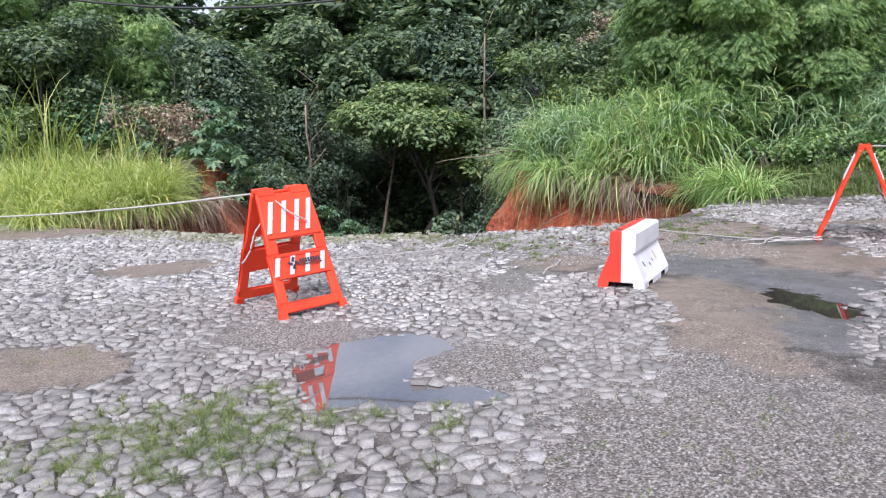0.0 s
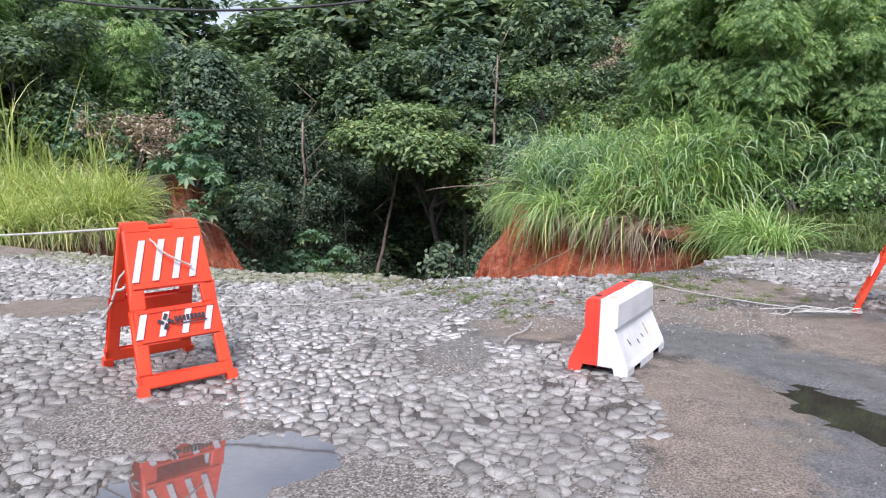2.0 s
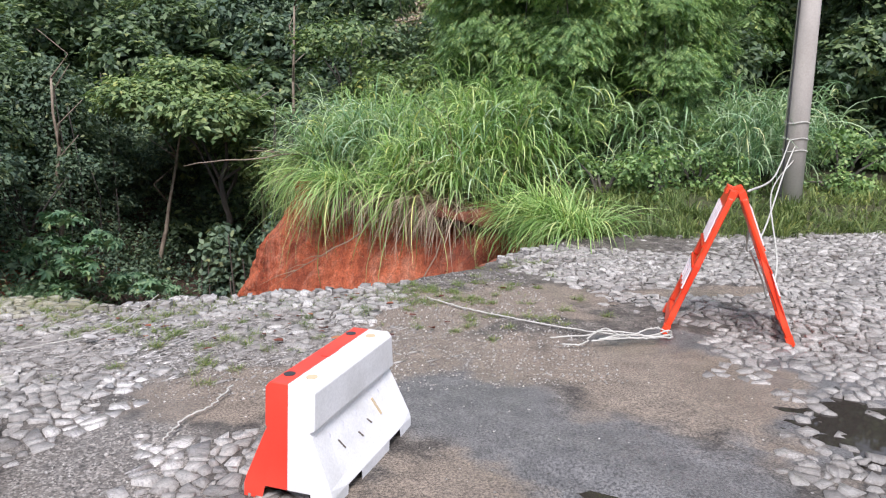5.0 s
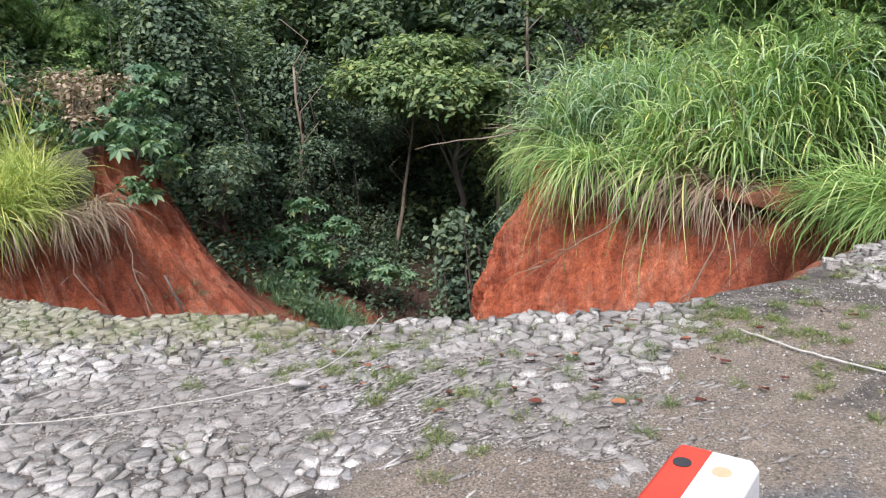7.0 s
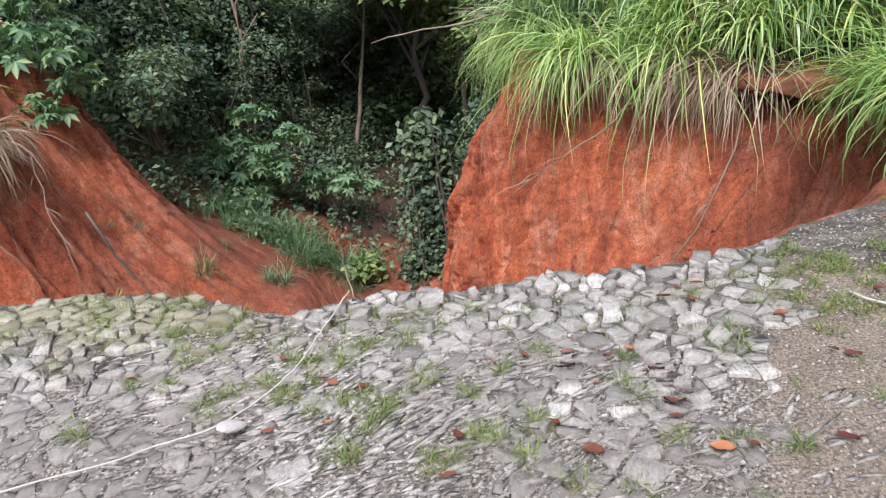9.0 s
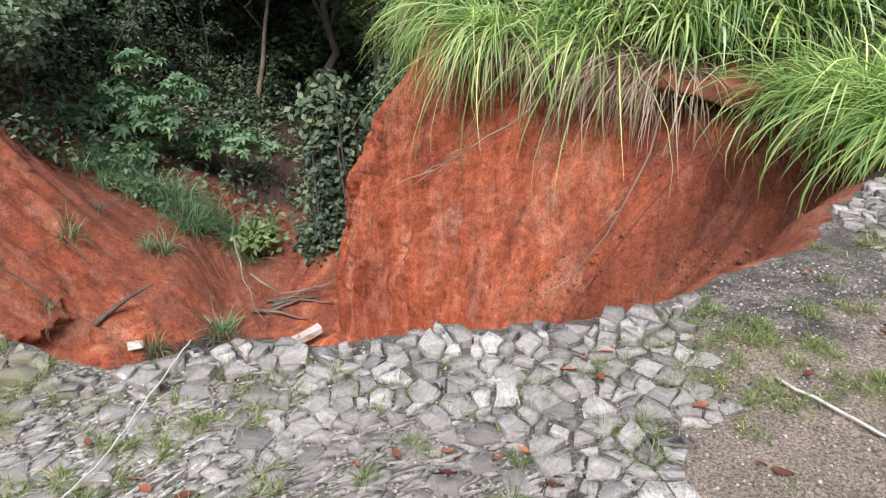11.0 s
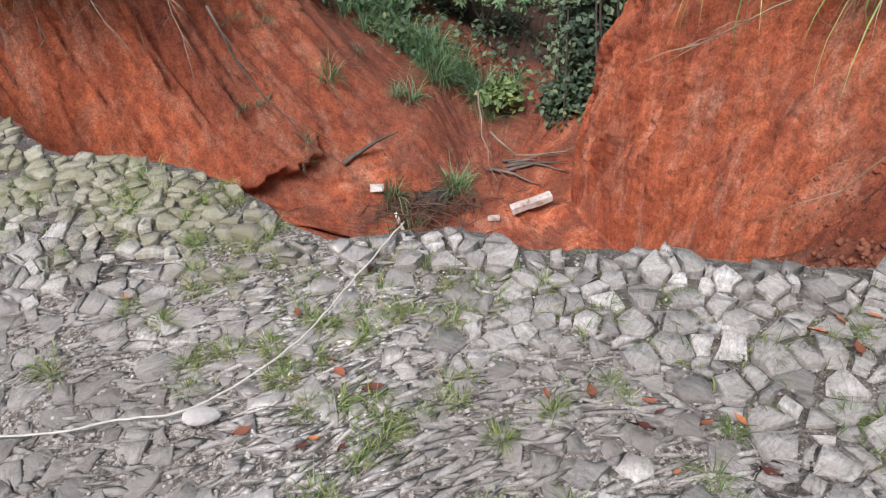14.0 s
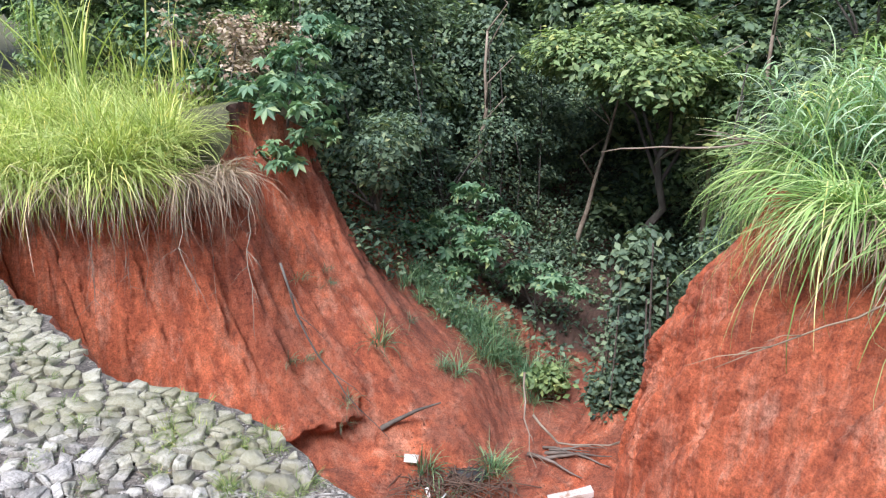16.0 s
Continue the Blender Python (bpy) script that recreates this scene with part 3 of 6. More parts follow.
def fields(x, y):
    b = bare(x, y)
    wet_land = blobs(x, y, [(2.75, 7.5, 0.55, 0.75, 20), (3.3, 6.3, 0.75, 1.1, 20), (4.7, 7.3, 0.8, 1.0), (4.3, 8.3, 0.6, 0.3), (3.1, 5.1, 0.6, 0.8, 20)], 0.2, 14)
    asphalt = smooth01(-0.4, 0.5, wet_land)
    gravel = smooth01(-0.35, 0.5, blobs(x, y, [(1.7, 2.6, 1.5, 2.2), (0.5, 4.6, 0.6, 0.7), (-1.0, 5.3, 1.0, 0.6), (1.5, 4.6, 0.7, 0.9), (0.9, 6.7, 0.5, 0.9), (2.4, 8.2, 0.7, 0.5), *WORN], 0.25, 15))
    sand = smooth01(-0.5, 0.7, blobs(x, y, [(2.15, 5.5, 0.45, 1.5, 14), (1.4, 7.75, 0.7, 0.5), (3.7, 8.0, 1.2, 0.5, -10), (3.6, 9.55, 0.95, 0.6), (2.75, 9.3, 0.7, 0.7), (2.5, 8.4, 0.6, 0.6), (-2.7, 4.7, 1.0, 0.7),
                                           (-7.2, 11.7, 2.4, 0.9), (4.6, 6.2, 0.5, 0.9, 20), (-3.4, 8.2, 1.0, 0.6), (5.4, 9.6, 1.0, 0.3), (-6.5, 8.0, 1.4, 0.7), (2.55, 6.1, 0.45, 0.8, 14), (4.2, 7.5, 0.9, 0.7)], 0.3, 16)) * smooth01(-0.1, 0.4, b)
    green = np.maximum(smooth01(12.0, 12.5, y) * smooth01(4.0, 4.8, x), smooth01(12.35, 12.9, y + 0.12 * (x + 5)) * smooth01(4.2, 5.2, -x))
    green = np.maximum(green, smooth01(13.0, 15.0, y))
    green = np.maximum(green, smooth01(60, 90, np.hypot(x, y)))
    wet = np.maximum(asphalt * 0.75, smooth01(-0.6, 0.2, blobs(x, y, PUDDLE + DARK_PUDDLE, 0.2, 11)) * 0.9)
    wet = np.maximum(wet, 0.85 * smooth01(-0.3, 0.5, blobs(x, y, WET_RUN, 0.3, 19, 0.5)))
    wet = np.maximum(wet, 0.55 * smooth01(0.1, 0.7, fbm(x, y, 2.2, 18)) * (1 - green))
    return {"sand": sand, "gravel": gravel, "asphalt": asphalt, "green": green, "wet": wet}


# ---- ground sheet, from the lip of the slip to the horizon ----
out = np.r_[0.0, 0.03, np.arange(0.1, 12.0, 0.11), 12 * 1.135 ** np.arange(0, 32)]
gx = TOP[:, 0][None, :] + away[:, 0][None, :] * out[:, None]
gy = TOP[:, 1][None, :] + away[:, 1][None, :] * out[:, None]
gz = height(gx, gy)
blend = smooth01(0.0, 3.0, out)[:, None]
gz = gz * blend + (TOP[:, 2][None, :] + 0.4 * gz * on_road[None, :]) * (1 - blend) * 1.0
road_mix = on_road[None, :] & (out[:, None] > 0)
gz = np.where(road_mix, height(gx, gy), gz)
verts = np.stack([gx, gy, gz], -1).reshape(-1, 3)
R = len(out)
ii, jj = np.meshgrid(np.arange(R - 1), np.arange(NU), indexing="ij")
j2 = (jj + 1) % NU
quads = np.stack([ii * NU + jj, (ii + 1) * NU + jj, (ii + 1) * NU + j2, ii * NU + j2], -1).reshape(-1, 4)
ground = placed("ground", mesh_np("ground", verts, quads, fields(verts[:, 0], verts[:, 1]), True), M_GROUND)
tagged(ground, "worn stone-paved street of dirt, sand and gravel", "ground", kind="structure")

# ---- raw earth walls and floor of the slip ----
V = 124
vv = np.linspace(0, 1, V)
right_side = (loop_at > N_ROAD + 1.5) & (loop_at < N_ROAD + 8.5)
hx = np.zeros((V, NU)); hy = np.zeros((V, NU)); hz = np.zeros((V, NU))
for i, v in enumerate(vv):
    # steep above, spreading at the foot
    inn = np.where(on_road, v ** 0.6, np.where(right_side, 1 - (1 - v) ** 1.75, 0.45 * v + 0.55 * v ** 2.6))
    under = np.where(on_road, 0.0, -0.16 * np.sin(np.pi * np.clip(v / 0.22, 0, 1)))
    hx[i] = TOP[:, 0] + (BOT[:, 0] - TOP[:, 0]) * inn - away[:, 0] * under
    hy[i] = TOP[:, 1] + (BOT[:, 1] - TOP[:, 1]) * inn - away[:, 1] * under
    hz[i] = TOP[:, 2] + (BOT[:, 2] - TOP[:, 2]) * v
arc = np.cumsum(np.r_[0, np.linalg.norm(np.diff(TOP[:, :2], axis=0), axis=1)])
A, Z = np.broadcast_to(arc, (V, NU)), hz
env = np.sin(np.pi * np.clip(vv, 0.0, 1.0))[:, None] ** 0.5
rough = 0.2 * fbm(A + 0.25 * Z, Z * 0.3, 1.5, 31) + 0.045 * fbm(A + 0.45 * Z, Z * 0.3, 0.55, 32) + 0.02 * fbm(A + 0.3 * Z, Z * 0.3, 0.2, 33, 3)
join = np.where((loop_at > N_ROAD - 1.5) & (loop_at < N_ROAD + 1.6), 0.15, np.where(loop_at > len(CTRL) - 6.5, 0.5, 1.0))
rills = -0.035 * np.abs(fbm(A + 0.5 * Z, Z * 0.1, 0.4, 43, 3)) + 0.022 * fbm(A, Z, 0.16, 44, 2)
gully = -0.1 * np.clip(fbm(A + 0.55 * Z, Z * 0.12, 0.9, 34) - 0.25, 0, 1)
left_near = smooth01(len(CTRL) - 5.8, len(CTRL) - 5.0, loop_at) * (1 - smooth01(len(CTRL) - 3.2, len(CTRL) - 2.4, loop_at))
foot_cut = -0.42 * smooth01(0.0, 0.05, vv[:, None] - (0.84 + 0.05 * fbm(arc, arc * 0, 1.4, 38))[None, :]) * left_near[None, :]
disp = (rough + gully + rills) * join[None, :] * env * np.where(on_road, 0.3, 1.0) + foot_cut
hx = hx - away[:, 0] * disp
hy = hy - away[:, 1] * disp
F = 22
mid = np.array((-1.2, 16.2))
fx = [hx[-1] + (mid[0] - hx[-1]) * s for s in np.linspace(0, 1, F)[1:]]
fy = [hy[-1] + (mid[1] - hy[-1]) * s for s in np.linspace(0, 1, F)[1:]]
fz = []
for s, x, y in zip(np.linspace(0, 1, F)[1:], fx, fy):
    z = hz[-1] * (1 - smooth01(0, 0.7, s)) + (-4.15 + 0.1 * (y - 16)) * smooth01(0, 0.7, s)
    z = z + 0.13 * fbm(x, y, 1.1, 35) * min(1, 6 * s) * (1 - s * 0.5) + 0.35 * np.clip(ell(x, y, -3.4, 14.3, 1.3, 0.8), 0, 1) + 0.4 * np.clip(ell(x, y, 2.2, 12.6, 1.2, 0.9), 0, 1)
    fz.append(z)
px = np.vstack([hx, fx]); py = np.vstack([hy, fy]); pz = np.vstack([hz, fz])
humus_shade = np.zeros_like(px)
top_dark = np.where(on_road, 0.2, 0.55 + 0.45 * smooth01(0.1, 0.6, fbm(arc, arc * 0, 3.0, 37)))
# right lip: dark band painted for the shade beneath overhanging grass
top_dark = np.where((loop_at > N_ROAD - 1) & (loop_at < N_ROAD + 3.2), 1.0, top_dark)
top_dark = np.where(loop_at > len(CTRL) - 3.2, 1.0, top_dark)
# ravine's back painted dark brown in place of the canopy's shade
humus_shade += smooth01(18.9, 20.6, py + 0.25 * px) * 1.1
humus_shade[:V] += top_dark[None, :] * (1 - smooth01(0.03, 0.16, vv))[:, None]
# left bank: browner earth, with the slope's shade painted in as well
shade_damp_soil = 0.95 * smooth01(14.5, 16.3, py + 0.3 * px + 0.4 * fbm(px, py, 1.5, 39)) * (1 - smooth01(-1.6, -0.6, px))
# stretch of the left wall in a darker brown
left_face = smooth01(len(CTRL) - 6.2, len(CTRL) - 5.6, loop_at) * (1 - smooth01(len(CTRL) - 4.6, len(CTRL) - 3.8, loop_at))
shade_damp_soil[:V] = np.maximum(shade_damp_soil[:V], 0.5 * left_face[None, :])
shade_damp_soil[V:] = np.maximum(shade_damp_soil[V:], 0.9 * smooth01(-0.5, 0.3, fbm(px[V:], py[V:], 0.9, 40)))
foot_right = smooth01(1.4, 2.6, px) * (1 - smooth01(13.2, 14.0, py)) * smooth01(-0.35, -1.1, pz + 0.25 * fbm(px, py, 0.7, 42))
shade_damp_soil = np.maximum(shade_damp_soil, 0.85 * foot_right)
# right wall's near part coloured darker for the shade below the grass
shade_damp_soil = np.maximum(shade_damp_soil, 0.6 * smooth01(2.3, 4.0, px + .5 * fbm(px, pz, 1.4, 45)) * (1 - smooth01(14.4, 15.2, py)))
PR = px.shape[0]
ii, jj = np.meshgrid(np.arange(PR - 1), np.arange(NU), indexing="ij")
j2 = (jj + 1) % NU
quads = np.stack([ii * NU + jj, ii * NU + j2, (ii + 1) * NU + j2, (ii + 1) * NU + jj], -1).reshape(-1, 4)[:, ::-1]
pit = placed("earth_slip", mesh_np("earth_slip", np.stack([px, py, pz], -1).reshape(-1, 3), quads, {"humus_shade": humus_shade.ravel(), "shade_damp": shade_damp_soil.ravel()}, True), M_EARTH)
tagged(pit, "raw red-orange earth walls of a deep landslip", "landslip", kind="structure")


def wall_point(k, v):
    """A place on the slip's wall: sample k round it, v from 0 at the lip to 1 at the foot."""
    i = min(V - 1, max(0, round(v * (V - 1))))
    return Vector((px[i, k % NU], py[i, k % NU], pz[i, k % NU]))


def pit_z(x, y):
    """The height of the slip's surface nearest to x, y."""
    k = np.argmin((px - x) ** 2 + (py - y) ** 2)
    return float(pz.ravel()[k])


def inside_pit(x, y):
    ang = np.arctan2(TOP[:, 1] - CENTRE[1], TOP[:, 0] - CENTRE[0])
    order = np.argsort(ang)
    rad = np.hypot(TOP[:, 0] - CENTRE[0], TOP[:, 1] - CENTRE[1])
    a = np.arctan2(y - CENTRE[1], x - CENTRE[0])
    lim = np.interp(a, ang[order], rad[order], period=2 * np.pi)
    return lim - np.hypot(x - CENTRE[0], y - CENTRE[1])


def ground_z(x, y):
    return float(height(x, y))


# ---- puddles ----
def puddle(name, rows, label, mat, level, seed):
    xs = [r[0] for r in rows]; ys = [r[1] for r in rows]; rs = [max(r[2], r[3]) for r in rows]
    x0, x1 = min(a - r for a, r in zip(xs, rs)) - 0.3, max(a + r for a, r in zip(xs, rs)) + 0.3
    y0, y1 = min(a - r for a, r in zip(ys, rs)) - 0.3, max(a + r for a, r in zip(ys, rs)) + 0.3
    bm = bmesh.new()
    ring = [bm.verts.new(((x0 + x1) / 2 + (x1 - x0) / 2 * math.cos(a), (y0 + y1) / 2 + (y1 - y0) / 2 * math.sin(a), level)) for a in np.linspace(0, 2 * math.pi, 40, endpoint=False)]
    bm.faces.new(ring)
    ob = part(name, bm, mat, None)
    return tagged(ob, label, "puddle", kind="structure")


puddle("puddle_water", PUDDLE, "shallow rain puddle mirroring the sky", M_WATER, -0.015, 1)
puddle("puddle_water", [DARK_PUDDLE[0]], "dark muddy puddle on worn asphalt", M_WATER_DARK, -0.034, 2)
puddle("puddle_water", [DARK_PUDDLE[1]], "shallow puddle on worn asphalt", M_WATER_DARK, -0.026, 3)

# ---- plants: makers ----
def leaf_cards(centres, size, up=0.6, aspect=0.5, seed=0, fold=0.25, outward=None):
    """Folded leaves (two triangles each) scattered at centres; up: how far they face the sky."""
    r = np.random.default_rng(seed)
    n = len(centres)
    size = np.broadcast_to(size, (n,)) * r.uniform(0.65, 1.35, n)
    nor = r.normal(size=(n, 3))
    nor /= np.linalg.norm(nor, axis=1)[:, None]
    nor[:, 2] = np.abs(nor[:, 2])
    nor = nor * (1 - up) + np.array((0, 0, 1.0)) * up
    if outward is not None:
        nor = nor + outward * 0.7
    nor /= np.linalg.norm(nor, axis=1)[:, None]
    t = np.cross(nor, r.normal(size=(n, 3)))
    t /= np.linalg.norm(t, axis=1)[:, None]
    b = np.cross(nor, t)
    tip = centres + t * size[:, None] * 0.5 - nor * size[:, None] * 0.12
    base = centres - t * size[:, None] * 0.5
    w = (size * aspect * 0.5)[:, None]
    lift = (size * fold * aspect)[:, None]
    left, right = centres + b * w + nor * lift * 0.5, centres - b * w + nor * lift * 0.5
    verts = np.stack([base, left, tip, right], 1).reshape(-1, 3)
    k = np.arange(n)[:, None] * 4
    faces = np.concatenate([k + np.array([[0, 2, 1]]), k + np.array([[0, 3, 2]])], 1).reshape(-1, 3)
    return verts, faces


def palm_leaves(centres, size, seed=0, lobes=7):
    """Broad hand-shaped leaves, each of several lobes in one tilted plane."""
    r = np.random.default_rng(seed)
    V_, F_ = [], []
    n = len(centres)
    az, tilt = r.uniform(0, 2 * np.pi, n), r.uniform(0.2, 1.0, n)
    for c, a, ti, s in zip(centres, az, tilt, size * r.uniform(0.7, 1.3, n)):
        m = np.array(Euler((0, ti, a)).to_matrix())
        for q in np.linspace(-2.2, 2.2, lobes):
            d, e = np.array((math.cos(q), math.sin(q), 0.0)), np.array((-math.sin(q), math.cos(q), 0.0))
            ln = s * (0.62 - 0.05 * q * q)
            k = len(V_)
            for p in (np.zeros(3), d * ln * 0.55 + e * ln * 0.2 + (0, 0, 0.03 * s), d * ln + (0, 0, -0.12 * s), d * ln * 0.55 - e * ln * 0.2 + (0, 0, 0.03 * s)):
                V_.append(c + m @ p)
            F_ += [(k, k + 1, k + 2), (k, k + 2, k + 3)]
    return np.array(V_), np.array(F_)


def blades(bases, az, length, width, elev, droop, seed=0, segs=5):
    """Arching grass blades as tapered strips."""
    r = np.random.default_rng(seed)
    n = len(bases)
    az, length, width, elev, droop = (np.broadcast_to(v, (n,)).astype(float) for v in (az, length, width, elev, droop))
    p = np.array(bases, float)
    hd = np.stack([np.cos(az), np.sin(az), np.zeros(n)], 1)
    side = np.stack([-np.sin(az), np.cos(az), np.zeros(n)], 1)
    tw = r.uniform(-0.7, 0.7, n)[:, None]
    side = side * np.cos(tw) + np.array((0, 0, 1.0)) * np.sin(tw) * 0.7
    wob = r.uniform(-0.25, 0.25, n)
    rows = []
    for k in range(segs + 1):
        s = k / segs
        w = width * (0.55 + 0.9 * s - 1.42 * s * s) * 0.62
        w = np.maximum(w, width * 0.03)
        rows.append(p - side * w[:, None])
        rows.append(p + side * w[:, None])
        e = elev - droop * (s + 0.5 / segs) ** 1.3
        d = hd * np.cos(e)[:, None] + np.array((0, 0, 1.0)) * np.sin(e)[:, None] + side * (wob * s)[:, None]
        p = p + d * (length / segs)[:, None]
    verts = np.stack(rows, 1).reshape(-1, 3)
    c = 2 * (segs + 1)
    k = np.arange(n)[:, None] * c
    faces = np.concatenate([k + np.array([[2 * q, 2 * q + 1, 2 * q + 3, 2 * q + 2]]) for q in range(segs)], 1).reshape(-1, 4)
    return verts, faces


def joined(lists):
    V_, F_, o = [], [], 0
    for v, f in lists:
        V_.append(v)
        F_.append(f + o)
        o += len(v)
    return np.concatenate(V_), np.concatenate(F_)


def clump_points(lobes, per_lobe, twig, seed, shell=0.55):
    """Leaf places: small twig clusters over the outer part of uneven lobes. Also the way out of each lobe."""
    r = np.random.default_rng(seed)
    P, O = [], []
    for cx, cy, cz, rx, ry, rz in lobes:
        m = max(8, int(per_lobe * rx * ry ** 0.5 * rz ** 0.5))
        d = r.normal(size=(m, 3))
        d /= np.linalg.norm(d, axis=1)[:, None]
        rad = r.uniform(shell, 1.0, m) ** 0.6 * (1 + 0.16 * np.sin(5 * d[:, 0] + 3 * d[:, 2] + seed) + 0.12 * np.sin(9 * d[:, 1] + seed))
        tw = np.array((cx, cy, cz)) + d * rad[:, None] * np.array((rx, ry, rz))
        k = r.integers(5, 12, m)
        idx = np.repeat(np.arange(m), k)
        pts = tw[idx] + r.normal(size=(len(idx), 3)) * twig * np.array((1, 1, 0.6))
        P.append(pts)
        O.append(d[idx])
    return np.concatenate(P), np.concatenate(O)


def limbs(bm, base, lobes, radius, seed, bend=0.3):
    """A tapered, bent trunk that forks into a limb for each lobe."""
    r = random.Random(seed)
    base = Vector(base)
    top = Vector((sum(l[0] for l in lobes) / len(lobes), sum(l[1] for l in lobes) / len(lobes), min(l[2] for l in lobes)))
    pts = []
    for i in range(7):
        s = i / 6
        w = Vector((r.uniform(-1, 1), r.uniform(-1, 1), 0)) * bend * math.sin(math.pi * s)
        pts.append(base.lerp(top, s) + w)
    tube(bm, pts, [radius * (1.25 - 0.6 * i / 6) for i in range(7)], 8)
    for l in lobes:
        a, b = pts[r.choice((4, 5, 6))], Vector(l[:3])
        mid_ = a.lerp(b, 0.5) + Vector((r.uniform(-.3, .3), r.uniform(-.3, .3), r.uniform(0, .4)))
        tube(bm, [a, a.lerp(mid_, 0.5), mid_, mid_.lerp(b, 0.6), b], [radius * q for q in (0.5, 0.42, 0.33, 0.22, 0.08)], 6)


def tree(name, m, lobes, per_lobe, leaf, twig, mat, label, radius=0.13, seed=1, up=0.35, aspect=0.5, group="", category="tree"):
    root = thing(name, m, label, category, group)
    bm = bmesh.new()
    limbs(bm, (0, 0, -0.3), lobes, radius, seed)
    part("trunk", bm, M_BARK, root, smooth=True)
    pts, outw = clump_points(lobes, per_lobe, twig, seed)
    v, f = leaf_cards(pts, leaf, up, aspect, seed, outward=outw)
    placed("crown", mesh_np("crown", v, f), mat, root)
    return root


def lobe_set(r, n, spread, z0, z1, size):
    return [(r.uniform(-spread, spread), r.uniform(-spread, spread), r.uniform(z0, z1), r.uniform(.7, 1.2) * size, r.uniform(.7, 1.2) * size, r.uniform(.5, .85) * size) for _ in range(n)]


def at(x, y, z=None, turn=0.0, s=1.0, sz=None):
    z = ground_z(x, y) if z is None else z
    return pose(x, y, z, 0, 0, turn) @ Matrix.Diagonal((s, s, sz or s, 1))


# ---- woods ----
pr = random.Random(5)
WOODS = "trees of the wood"
oak = tree("forest_tree", at(-4.5, 30, -2.9), lobe_set(pr, 13, 2.2, 3.2, 8.2, 1.35), 115, 0.27, 0.17, L_FOREST, "dark green dense forest tree in the ravine", 0.16, 11, group=WOODS)
oak_b = tree("forest_tree", at(0.8, 31, -3.0, 40), lobe_set(pr, 12, 2.0, 2.6, 9.0, 1.3), 115, 0.26, 0.17, L_VINE, "tall forest tree hung with creepers", 0.15, 12, group=WOODS)
oak_c = tree("forest_tree", at(4.2, 29, 0.0, 80), lobe_set(pr, 12, 2.3, 1.2, 6.0, 1.4), 115, 0.26, 0.17, L_FOREST, "dark green bushy forest tree on the bank", 0.15, 13, group=WOODS)
far_tree = tree("forest_tree", at(-14.5, 38, 0.2, 15, 1.2, .95), lobe_set(pr, 12, 2.2, 2.4, 8.4, 1.4), 62, 0.42, 0.2, L_FOREST, "distant dark green forest tree", 0.16, 14, group=WOODS)
for k, (x, y, z, s, sz) in enumerate([(-8.2, 28.5, -1.2, 0.95, .76), (-12, 27.5, -0.4, 1.0, .8), (-2, 35, -1.5, 1.2, 1.1), (7.5, 27, 0.4, 0.95, .85), (10.5, 25.5, 0.6, 1.0, .9), (14, 24, 0.8, 1.0, .95),
                                      (-6.2, 36, -1.2, 1.2, 1.08), (3, 36, -0.8, 1.2, 1.12), (-11, 35, -.6, 1.25, .95), (8, 34, 0.6, 1.2, 1.0), (13, 32, 1.2, 1.2, .95), (-17, 30, 0.6, 1.2, 1.1), (-20, 26, 1.0, 1.2, 1.2), (18, 29, 1.2, 1.2, 1.1),
                                      (22, 24, 1.0, 1.1, 1.1), (-24, 22, 1.0, 1.1, 1.1), (-16, 24.5, 0.5, 1.0, 1.0), (6, 43, 1, 1.3, 1.0), (-24, 38, 1.2, 1.3, 1.2), (16, 42, 1.4, 1.35, 1.2), (26, 36, 1.2, 1.3, 1.2), (-10, 45, 0, 1.4, 1.12), (-1, 46, 0, 1.4, 1.25), (-5, 41, -.5, 1.3, 1.12), (1, 41, -.5, 1.3, 1.22), (12, 40, 1, 1.3, 1.2)]):
    copy_thing(far_tree if y > 33 or abs(x) > 15 else (oak, oak_b, oak_c)[k % 3], at(x, y, z - 0.3, 67 * k, s, sz))
# low crowns that close the foot of the wood
for k, (x, y, z, s) in enumerate([(2.9, 25.5, -1.6, 0.62), (-7.2, 24.6, -1.6, 0.62), (5.2, 22.8, -0.6, 0.55), (-9.6, 23.2, -0.6, 0.7), (8.2, 21.6, -0.2, 0.6), (11.5, 20, 0, 0.62),
                                  (-2.2, 28.6, -3.7, 1.0), (-13, 21, 0, 0.8), (-16.5, 18.5, 0, 0.8), (15, 19, 0, 0.75), (-10.6, 18.6, 0.1, 0.55), (19, 17, 0, 0.8), (-21, 16, 0, 0.85), (13, 15.8, 0.2, 0.6), (-4.6, 26.4, -2.6, 0.5)]):
    copy_thing(far_tree if abs(x) > 15.5 else (oak_c, oak, oak_b)[k % 3], at(x, y, z - 0.2, 51 * k + 20, s))

bright = tree("young_tree", at(-1.6, 25.2, -3.2), [(-1.6, -0.6, 4.9, 1.3, 1.2, .55), (0.2, -1.2, 4.5, 1.5, 1.3, .6), (1.4, -0.4, 4.0, 1.2, 1.1, .6), (-0.6, 0.3, 5.5, 1.3, 1.2, .5), (1.0, 0.5, 3.3, 1.0, 1.0, .6), (2.1, -0.9, 3.2, .8, .8, .5)],
              400, 0.2, 0.15, L_BRIGHT, "young tree with a light green spreading crown", 0.1, 21, up=0.6)

